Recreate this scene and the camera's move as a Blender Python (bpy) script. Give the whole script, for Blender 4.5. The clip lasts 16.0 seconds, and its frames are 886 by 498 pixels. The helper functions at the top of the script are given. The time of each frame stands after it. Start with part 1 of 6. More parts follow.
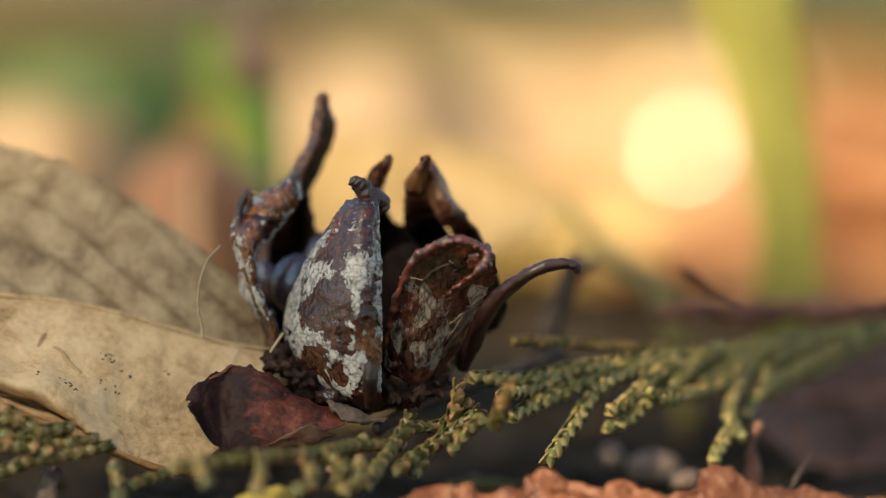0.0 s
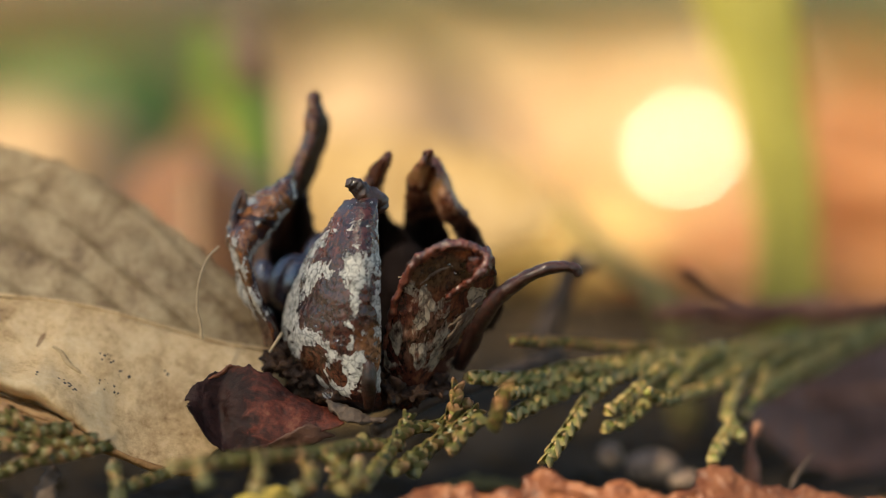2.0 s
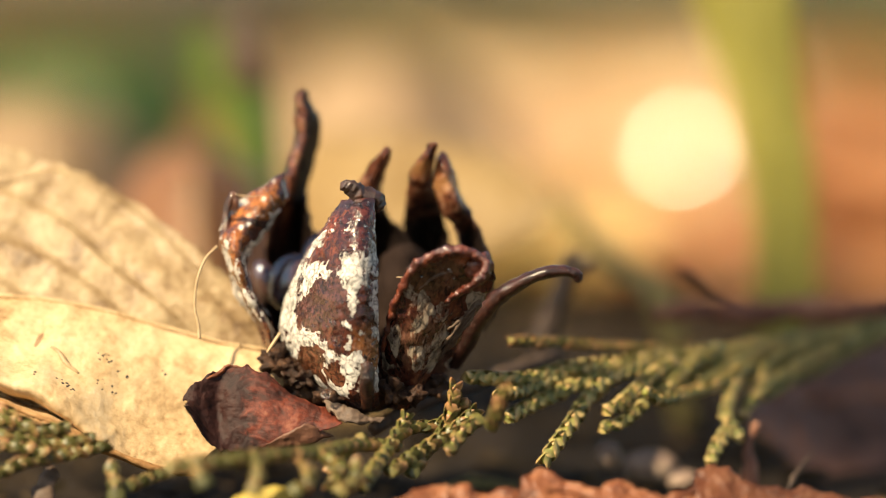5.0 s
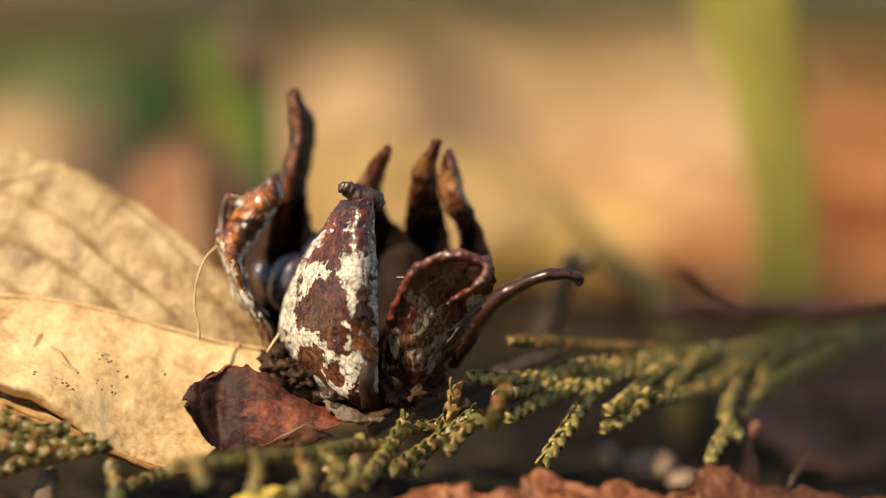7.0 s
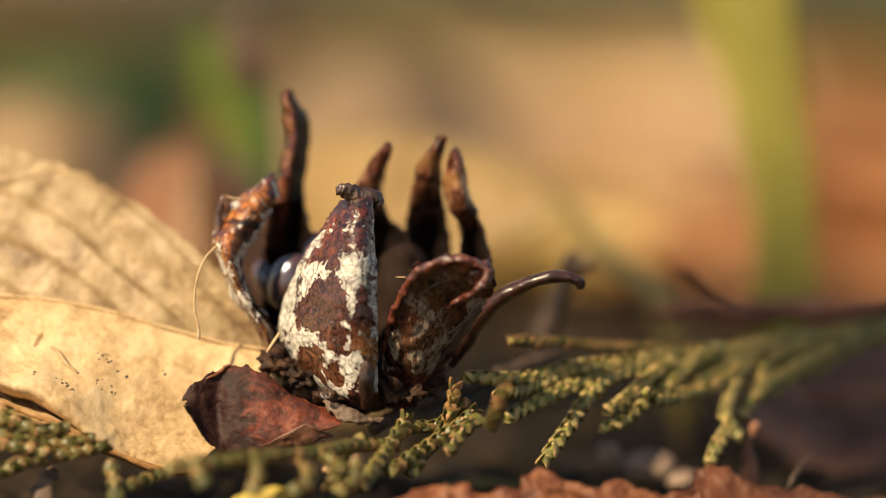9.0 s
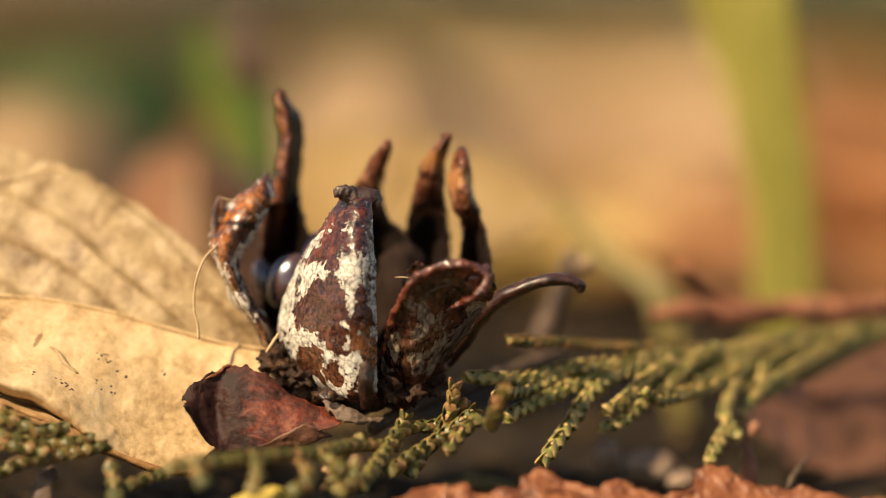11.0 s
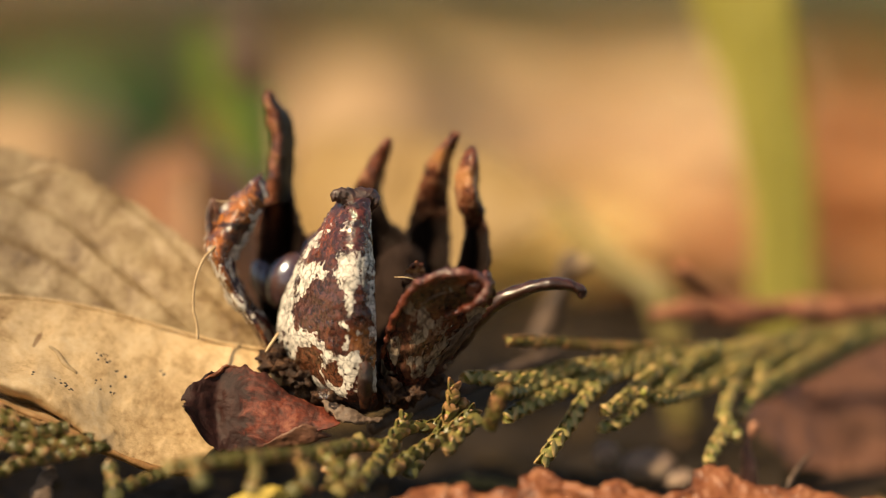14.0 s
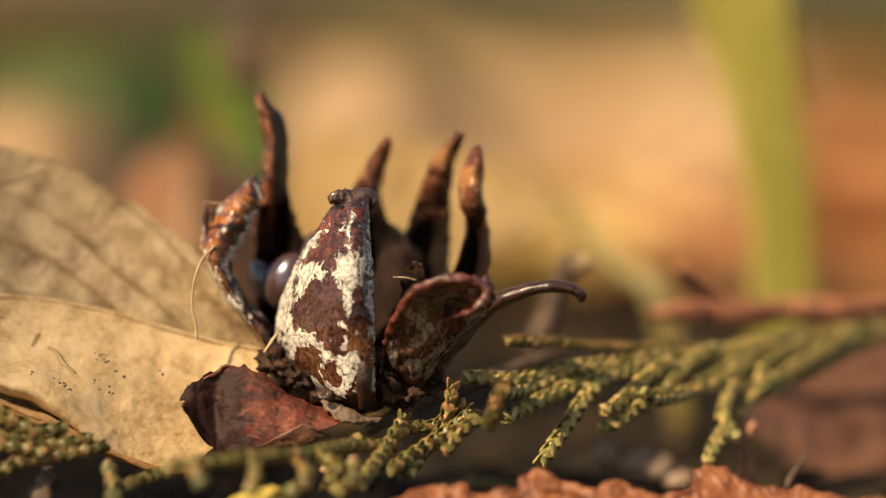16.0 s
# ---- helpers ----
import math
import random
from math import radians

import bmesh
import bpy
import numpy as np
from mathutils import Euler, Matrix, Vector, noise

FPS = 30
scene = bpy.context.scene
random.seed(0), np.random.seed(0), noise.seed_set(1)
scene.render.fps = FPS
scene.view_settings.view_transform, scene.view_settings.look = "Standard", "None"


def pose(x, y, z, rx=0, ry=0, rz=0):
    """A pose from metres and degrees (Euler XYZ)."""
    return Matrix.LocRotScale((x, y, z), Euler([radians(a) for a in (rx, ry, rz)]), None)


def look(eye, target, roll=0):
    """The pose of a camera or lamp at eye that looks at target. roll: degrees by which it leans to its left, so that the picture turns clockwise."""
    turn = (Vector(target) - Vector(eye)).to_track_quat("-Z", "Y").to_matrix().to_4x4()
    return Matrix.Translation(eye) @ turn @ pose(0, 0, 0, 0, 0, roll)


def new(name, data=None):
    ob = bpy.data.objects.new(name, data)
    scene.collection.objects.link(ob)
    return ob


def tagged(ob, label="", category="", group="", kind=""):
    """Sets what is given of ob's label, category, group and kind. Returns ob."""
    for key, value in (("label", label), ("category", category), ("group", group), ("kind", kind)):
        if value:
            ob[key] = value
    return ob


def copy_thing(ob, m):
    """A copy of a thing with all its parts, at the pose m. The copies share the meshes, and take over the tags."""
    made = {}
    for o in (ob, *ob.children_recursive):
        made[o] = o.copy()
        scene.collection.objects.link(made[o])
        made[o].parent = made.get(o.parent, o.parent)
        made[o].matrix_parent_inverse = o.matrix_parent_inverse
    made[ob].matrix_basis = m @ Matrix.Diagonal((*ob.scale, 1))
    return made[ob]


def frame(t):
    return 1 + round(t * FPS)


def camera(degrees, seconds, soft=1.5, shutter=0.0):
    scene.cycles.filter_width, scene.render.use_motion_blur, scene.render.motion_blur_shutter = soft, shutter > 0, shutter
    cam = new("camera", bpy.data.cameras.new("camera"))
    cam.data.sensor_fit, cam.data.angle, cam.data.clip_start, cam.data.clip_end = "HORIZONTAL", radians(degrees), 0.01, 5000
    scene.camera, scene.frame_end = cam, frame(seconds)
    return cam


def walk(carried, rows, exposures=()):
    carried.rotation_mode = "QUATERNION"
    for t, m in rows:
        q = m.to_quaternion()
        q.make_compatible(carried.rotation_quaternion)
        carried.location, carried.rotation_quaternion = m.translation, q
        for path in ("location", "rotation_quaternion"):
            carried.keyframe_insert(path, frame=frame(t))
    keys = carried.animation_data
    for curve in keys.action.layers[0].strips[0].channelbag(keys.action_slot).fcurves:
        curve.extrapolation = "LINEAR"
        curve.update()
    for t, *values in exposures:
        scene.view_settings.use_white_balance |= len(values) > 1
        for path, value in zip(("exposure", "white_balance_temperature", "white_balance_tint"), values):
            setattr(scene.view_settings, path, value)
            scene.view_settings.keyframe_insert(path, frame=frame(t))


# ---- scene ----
MM = 0.001

# camera: a macro lens on a stand that turns a hair's breadth in the sun
cam = camera(12.97, 16.0, soft=1.05)
cam.data.dof.use_dof = True
cam.data.dof.focus_distance = 0.433
cam.data.dof.aperture_fstop = 6.2
EYE, AIM = (0.00791, -0.43680, 0.05575), (0.00791, 0.00152, 0.01741)
TURNS = [(0.0, 6.0), (1.0, 5.2), (2.0, 4.2), (3.0, 2.8), (4.2, 1.2), (6.3, 0.2), (8.0, 0.0), (9.2, -0.3), (11.3, -1.4),
         (13.0, -1.8), (14.5, -3.0), (16.0, -4.6)]
BASE = look(EYE, AIM)
walk(cam, [(t, Matrix.Translation(EYE) @ pose(0, 0, 0, 0, 0, 0.00827 * a) @ Matrix.Translation(EYE).inverted() @ BASE) for t, a in TURNS],
     exposures=[(0.0, 1.22, 6200, 5), (4.2, 1.14, 6450, 9), (6.3, 0.70, 6650, 11), (7.5, 0.66, 6750, 12), (16.0, 0.64, 7200, 14)])

# daylight
SUN_WAY = Vector((-0.54, -0.48, 0.69)).normalized()
world = bpy.data.worlds.new("daylight")
scene.world = world
world.use_nodes = True
wn = world.node_tree
sky = wn.nodes.new("ShaderNodeTexSky")
sky.sky_type = "NISHITA"
sky.sun_disc = False
sky.sun_elevation = math.asin(SUN_WAY.z)
sky.sun_rotation = math.atan2(SUN_WAY.x, SUN_WAY.y)
wn.nodes["Background"].inputs["Strength"].default_value = 0.088
haze = wn.nodes.new("ShaderNodeMix")
haze.data_type, haze.blend_type = "RGBA", "MULTIPLY"
haze.inputs["Factor"].default_value, haze.inputs["B"].default_value = 1.0, (1.0, 0.90, 0.76, 1)
wn.links.new(sky.outputs[0], haze.inputs["A"])
wn.links.new(haze.outputs["Result"], wn.nodes["Background"].inputs["Color"])
sun = new("sun", bpy.data.lights.new("sun", "SUN"))
sun.data.energy, sun.data.angle, sun.data.color = 5.0, radians(0.6), (1.0, 0.81, 0.53)
sun.matrix_world = look(SUN_WAY * 3.0, (0, 0, 0))


# ---- materials ----
def ramp(nt, fac, stops):
    r = nt.nodes.new("ShaderNodeValToRGB")
    e = r.color_ramp.elements
    while len(e) < len(stops):
        e.new(0.5)
    for k, (at, c) in zip(e, stops):
        k.position, k.color = at, (*c, 1)
    nt.links.new(fac, r.inputs[0])
    return r.outputs[0]


def noise_tex(nt, vec, scale, detail=5.0, rough=0.6, distort=0.0):
    n = nt.nodes.new("ShaderNodeTexNoise")
    n.inputs["Scale"].default_value, n.inputs["Detail"].default_value = scale, detail
    n.inputs["Roughness"].default_value, n.inputs["Distortion"].default_value = rough, distort
    if vec is not None:
        nt.links.new(vec, n.inputs["Vector"])
    return n.outputs[0]


def blend(nt, fac, a, b, mode="MIX"):
    m = nt.nodes.new("ShaderNodeMix")
    m.data_type, m.blend_type = "RGBA", mode
    for sock, v in ((m.inputs["Factor"], fac), (m.inputs["A"], a), (m.inputs["B"], b)):
        if isinstance(v, (int, float)):
            sock.default_value = v
        elif isinstance(v, tuple):
            sock.default_value = (*v, 1)
        else:
            nt.links.new(v, sock)
    return m.outputs["Result"]


def calc(nt, op, a, b=0.0, c=0.0):
    m = nt.nodes.new("ShaderNodeMath")
    m.operation = op
    for sock, v in zip(m.inputs, (a, b, c)):
        if isinstance(v, (int, float)):
            sock.default_value = v
        else:
            nt.links.new(v, sock)
    return m.outputs[0]


def begin(name):
    m = bpy.data.materials.new(name)
    m.use_nodes = True
    nt = m.node_tree
    tc = nt.nodes.new("ShaderNodeTexCoord")
    return m, nt, nt.nodes["Principled BSDF"], tc.outputs["Object"], tc.outputs["UV"]


def bump(nt, p, height, depth):
    b = nt.nodes.new("ShaderNodeBump")
    b.inputs["Strength"].default_value, b.inputs["Distance"].default_value = 0.9, depth
    nt.links.new(height, b.inputs["Height"])
    nt.links.new(b.outputs[0], p.inputs["Normal"])
    # the wet film lies smoother than the surface under it
    film = nt.nodes.new("ShaderNodeBump")
    film.inputs["Strength"].default_value, film.inputs["Distance"].default_value = 0.9, depth * 0.2
    nt.links.new(height, film.inputs["Height"])
    nt.links.new(film.outputs[0], p.inputs["Coat Normal"])


def leafy(nt, p, share, col):
    """Lets some light through a thin blade."""
    tr = nt.nodes.new("ShaderNodeBsdfTranslucent")
    mx = nt.nodes.new("ShaderNodeMixShader")
    mx.inputs[0].default_value = share
    nt.links.new(col, tr.inputs["Color"])
    out = nt.nodes["Material Output"]
    nt.links.new(p.outputs[0], mx.inputs[1])
    nt.links.new(tr.outputs[0], mx.inputs[2])
    nt.links.new(mx.outputs[0], out.inputs["Surface"])


def stained(name, stops, scale, rough, depth, fine=6.0, share=0.0, coat=0.0, spread=0.0):
    """A natural surface: broad stains, fine grain, relief."""
    m, nt, p, obj, uv = begin(name)
    broad = noise_tex(nt, obj, scale, 6, 0.62, 0.6)
    grain = noise_tex(nt, obj, scale * fine, 4, 0.7)
    mixed = calc(nt, "ADD", calc(nt, "MULTIPLY", broad, 0.68), calc(nt, "MULTIPLY", grain, 0.32))
    if spread:
        info = nt.nodes.new("ShaderNodeObjectInfo")
        mixed = calc(nt, "ADD", mixed, calc(nt, "MULTIPLY", calc(nt, "SUBTRACT", info.outputs["Random"], 0.5), spread))
    col = ramp(nt, mixed, stops)
    nt.links.new(col, p.inputs["Base Color"])
    nt.links.new(calc(nt, "ADD", rough - 0.15, calc(nt, "MULTIPLY", grain, 0.3)), p.inputs["Roughness"])
    p.inputs["Coat Weight"].default_value, p.inputs["Coat Roughness"].default_value = coat, 0.14
    p.inputs["Coat IOR"].default_value = 1.7 if coat > 0.45 else 1.5
    bump(nt, p, mixed, depth)
    if share:
        leafy(nt, p, share, col)
    return m


def bark_shell(name, white_low, white_high, blobs, top=0.72, warm=(0.24, 0.070, 0.022), shift=0.0, streak=1.0, skin=(0.67, 0.635, 0.57), tints=(), grain=0.0):
    """Wet brown rind with flaking pale skin; u runs across the valve, v from base to tip."""
    m, nt, p, obj, uv = begin(name)
    sep = nt.nodes.new("ShaderNodeSeparateXYZ")
    nt.links.new(uv, sep.inputs[0])
    u, v = sep.outputs[0], sep.outputs[1]
    stretch = nt.nodes.new("ShaderNodeMapping")
    stretch.inputs["Scale"].default_value = (1.0, 1.0, 1.0 / streak)
    stretch.inputs["Rotation"].default_value = (0.0, 0.35 if streak > 1 else 0.0, 0.0)
    nt.links.new(obj, stretch.inputs[0])
    obj = stretch.outputs[0]
    broad = noise_tex(nt, obj, 300, 6, 0.66, 1.2)
    fine = noise_tex(nt, obj, 1500, 5, 0.7, 0.4)
    warp = noise_tex(nt, obj, 520, 5, 0.6, 0.8)
    brown = ramp(nt, calc(nt, "ADD", calc(nt, "MULTIPLY", broad, 0.6), calc(nt, "MULTIPLY_ADD", fine, 0.4, shift)),
                 [(0.37, (0.008, 0.004, 0.004)), (0.46, (0.042, 0.013, 0.010)), (0.54, (0.10, 0.030, 0.017)), (0.64, warm)])
    pale = ramp(nt, fine, [(0.36, tuple(c * 0.2 for c in skin)), (0.45, tuple(c * 0.74 for c in skin)), (0.56, skin)])
    # cracks between the plates of pale skin
    plates = nt.nodes.new("ShaderNodeTexVoronoi")
    plates.feature = "DISTANCE_TO_EDGE"
    plates.inputs["Scale"].default_value = 780
    drift = nt.nodes.new("ShaderNodeVectorMath")
    drift.operation = "MULTIPLY_ADD"
    crook = nt.nodes.new("ShaderNodeTexNoise")
    crook.inputs["Scale"].default_value = 1500
    nt.links.new(obj, crook.inputs["Vector"])
    nt.links.new(crook.outputs["Color"], drift.inputs[0])
    drift.inputs[1].default_value = (0.0011, 0.0011, 0.0011)
    nt.links.new(obj, drift.inputs[2])
    nt.links.new(drift.outputs[0], plates.inputs["Vector"])
    crack = nt.nodes.new("ShaderNodeMapRange")
    for i, x in enumerate((0.0, 0.11, 0.85, 0.0)):
        crack.inputs[i + 1].default_value = x
    nt.links.new(calc(nt, "MULTIPLY", plates.outputs["Distance"], calc(nt, "MULTIPLY_ADD", broad, 3.0, -0.4)), crack.inputs[0])
    pale = blend(nt, crack.outputs[0], pale, tuple(c * 0.22 for c in skin))
    # patches of pale skin: a noise field, thinned towards the tip, with bare areas cut out
    field = calc(nt, "ADD", calc(nt, "MULTIPLY", broad, 0.8), calc(nt, "MULTIPLY", fine, 0.2))
    rise = nt.nodes.new("ShaderNodeMapRange")
    for i, x in enumerate((top - 0.06, top + 0.12, 0.0, 0.2)):
        rise.inputs[i + 1].default_value = x
    nt.links.new(v, rise.inputs[0])
    field = calc(nt, "SUBTRACT", field, rise.outputs[0])
    low = nt.nodes.new("ShaderNodeMapRange")
    for i, x in enumerate((0.12, 0.22, 0.25, 0.0)):
        low.inputs[i + 1].default_value = x
    nt.links.new(calc(nt, "ADD", v, calc(nt, "MULTIPLY", warp, 0.1)), low.inputs[0])
    field = calc(nt, "SUBTRACT", field, low.outputs[0])
    # flakes with angular edges
    cells = nt.nodes.new("ShaderNodeTexVoronoi")
    cells.inputs["Scale"].default_value = 620
    mixv = nt.nodes.new("ShaderNodeVectorMath")
    mixv.operation = "MULTIPLY_ADD"
    jit = nt.nodes.new("ShaderNodeTexNoise")
    jit.inputs["Scale"].default_value = 900
    nt.links.new(obj, jit.inputs["Vector"])
    nt.links.new(jit.outputs["Color"], mixv.inputs[0])
    mixv.inputs[1].default_value = (0.0012, 0.0012, 0.0012)
    nt.links.new(obj, mixv.inputs[2])
    nt.links.new(mixv.outputs[0], cells.inputs["Vector"])
    gray = nt.nodes.new("ShaderNodeSeparateXYZ")
    nt.links.new(cells.outputs["Color"], gray.inputs[0])
    field = calc(nt, "ADD", field, calc(nt, "MULTIPLY", calc(nt, "SUBTRACT", gray.outputs[0], 0.5), 0.36))
    if grain:
        long = nt.nodes.new("ShaderNodeMapping")
        long.inputs["Scale"].default_value = (1.0, 1.0, 0.2)
        nt.links.new(obj, long.inputs[0])
        lines = noise_tex(nt, long.outputs[0], 1000, 4, 0.65, 0.3)
        field = calc(nt, "ADD", field, calc(nt, "MULTIPLY", calc(nt, "SUBTRACT", lines, 0.5), grain))
    speck = noise_tex(nt, obj, 2600, 3, 0.6)
    field = calc(nt, "ADD", field, calc(nt, "MULTIPLY", calc(nt, "SUBTRACT", speck, 0.5), 0.10))
    def patch(bu, bv, ru, rv, soft, amount):
        """A ragged patch round a place of the blade."""
        du = calc(nt, "DIVIDE", calc(nt, "SUBTRACT", u, bu), ru)
        dv = calc(nt, "DIVIDE", calc(nt, "SUBTRACT", v, bv), rv)
        d = calc(nt, "SQRT", calc(nt, "ADD", calc(nt, "MULTIPLY", du, du), calc(nt, "MULTIPLY", dv, dv)))
        d = calc(nt, "ADD", d, calc(nt, "MULTIPLY", calc(nt, "SUBTRACT", warp, 0.5), 1.1))
        d = calc(nt, "ADD", d, calc(nt, "MULTIPLY", calc(nt, "SUBTRACT", fine, 0.5), 0.6))
        inside = nt.nodes.new("ShaderNodeMapRange")
        for i, x in enumerate((1.0 - soft, 1.0 + soft * 0.6, amount, 0.0)):
            inside.inputs[i + 1].default_value = x
        nt.links.new(d, inside.inputs[0])
        return inside.outputs[0]

    for (bu, bv, ru, rv, amount) in blobs:
        field = calc(nt, "ADD", field, patch(bu, bv, ru, rv, 0.15, amount))
    for (bu, bv, ru, rv, tint) in tints:
        shade = blend(nt, 1.0, ramp(nt, fine, [(0.37, (0.07, 0.06, 0.06)), (0.45, (0.45, 0.42, 0.42)), (0.55, (0.9, 0.9, 0.9)), (0.66, (1.3, 1.4, 1.6))]), tint, "MULTIPLY")
        brown = blend(nt, patch(bu, bv, ru, rv, 0.35, 1.0), brown, shade)
    mask = nt.nodes.new("ShaderNodeMapRange")
    mask.inputs[1].default_value, mask.inputs[2].default_value = white_low, white_high
    nt.links.new(field, mask.inputs[0])
    col = blend(nt, mask.outputs[0], brown, pale)
    nt.links.new(col, p.inputs["Base Color"])
    nt.links.new(calc(nt, "ADD", 0.22, calc(nt, "MULTIPLY", mask.outputs[0], 0.45)), p.inputs["Roughness"])
    p.inputs["Specular IOR Level"].default_value = 0.18
    bump(nt, p, calc(nt, "ADD", calc(nt, "MULTIPLY", mask.outputs[0], 0.4), calc(nt, "ADD", calc(nt, "MULTIPLY", fine, 0.5), calc(nt, "MULTIPLY", broad, 0.7))), 0.0002)
    wet = nt.nodes.new("ShaderNodeBump")
    wet.inputs["Strength"].default_value, wet.inputs["Distance"].default_value = 1.0, 0.0002
    nt.links.new(noise_tex(nt, obj, 1800, 2, 0.5), wet.inputs["Height"])
    nt.links.new(wet.outputs[0], p.inputs["Coat Normal"])
    nt.links.new(calc(nt, "SUBTRACT", 0.95, calc(nt, "MULTIPLY", mask.outputs[0], 0.75)), p.inputs["Coat Weight"])
    p.inputs["Coat Roughness"].default_value, p.inputs["Coat IOR"].default_value = 0.085, 1.58
    return m


RIND_PATCHED = bark_shell("patched rind", 0.47, 0.51, [
    (0.45, 0.46, 0.21, 0.10, -0.45), (0.56, 0.35, 0.10, 0.05, -0.4), (0.27, 0.265, 0.14, 0.045, -0.5), (0.50, 0.215, 0.08, 0.024, -0.5),
    (0.88, 0.315, 0.14, 0.055, -0.3), (0.09, 0.44, 0.13, 0.12, 0.13), (0.26, 0.335, 0.17, 0.03, 0.2), (0.20, 0.585, 0.24, 0.05, 0.14),
    (0.64, 0.35, 0.05, 0.06, 0.2), (0.50, 0.265, 0.14, 0.03, 0.10), (0.80, 0.60, 0.24, 0.17, 0.045), (0.93, 0.66, 0.06, 0.11, 0.06),
    (0.78, 0.47, 0.06, 0.06, -0.2), (0.45, 0.78, 0.6, 0.13, -0.12), (0.24, 0.77, 0.16, 0.022, 0.28), (0.5, 0.93, 0.6, 0.08, -0.3)],
    top=0.80, grain=0.34, tints=[(0.45, 0.46, 0.26, 0.14, (0.085, 0.033, 0.026)), (0.22, 0.77, 0.2, 0.11, (0.22, 0.045, 0.014)), (0.27, 0.265, 0.2, 0.07, (0.115, 0.042, 0.020)),
                                 (0.5, 0.215, 0.15, 0.05, (0.115, 0.042, 0.020)), (0.88, 0.315, 0.2, 0.08, (0.30, 0.12, 0.04)), (0.66, 0.80, 0.30, 0.18, (0.085, 0.020, 0.012)), (0.5, 0.95, 0.5, 0.05, (0.05, 0.018, 0.016))])
RIND_LEFT = bark_shell("flaking rind", 0.55, 0.59, [(0.25, 0.22, 0.4, 0.16, 0.10), (0.5, 0.66, 0.42, 0.28, -0.11), (0.94, 0.62, 0.08, 0.3, 0.16), (0.04, 0.55, 0.10, 0.07, 0.2), (0.12, 0.72, 0.1, 0.04, 0.22)],
                       top=0.97, warm=(0.46, 0.16, 0.03), shift=-0.01, tints=[(0.45, 0.75, 0.5, 0.17, (0.36, 0.125, 0.028)), (0.45, 0.45, 0.4, 0.10, (0.32, 0.105, 0.025)), (0.3, 0.3, 0.25, 0.06, (0.3, 0.11, 0.03)), (0.6, 0.61, 0.5, 0.022, (0.05, 0.02, 0.012)), (0.75, 0.85, 0.2, 0.04, (0.06, 0.02, 0.012))])
RIND_DARK = bark_shell("dark rind", 0.59, 0.67, [(0.10, 0.27, 0.16, 0.10, 0.10), (0.85, 0.42, 0.08, 0.10, 0.08), (0.3, 0.08, 0.2, 0.05, 0.1),
                                                 (0.5, 0.8, 0.5, 0.25, -0.12)], top=0.9, warm=(0.22, 0.09, 0.04), streak=3.0, skin=(0.42, 0.335, 0.245),
                       tints=[(0.45, 0.65, 0.4, 0.16, (0.09, 0.05, 0.024)), (0.62, 0.86, 0.2, 0.08, (0.28, 0.085, 0.026)), (0.5, 0.3, 0.3, 0.12, (0.16, 0.075, 0.045))])
HORN = stained("horn brown", [(0.34, (0.010, 0.005, 0.004)), (0.47, (0.040, 0.015, 0.009)), (0.58, (0.12, 0.042, 0.019)), (0.72, (0.30, 0.13, 0.06))],
               520, 0.36, 0.0007, share=0.25, coat=0.6)
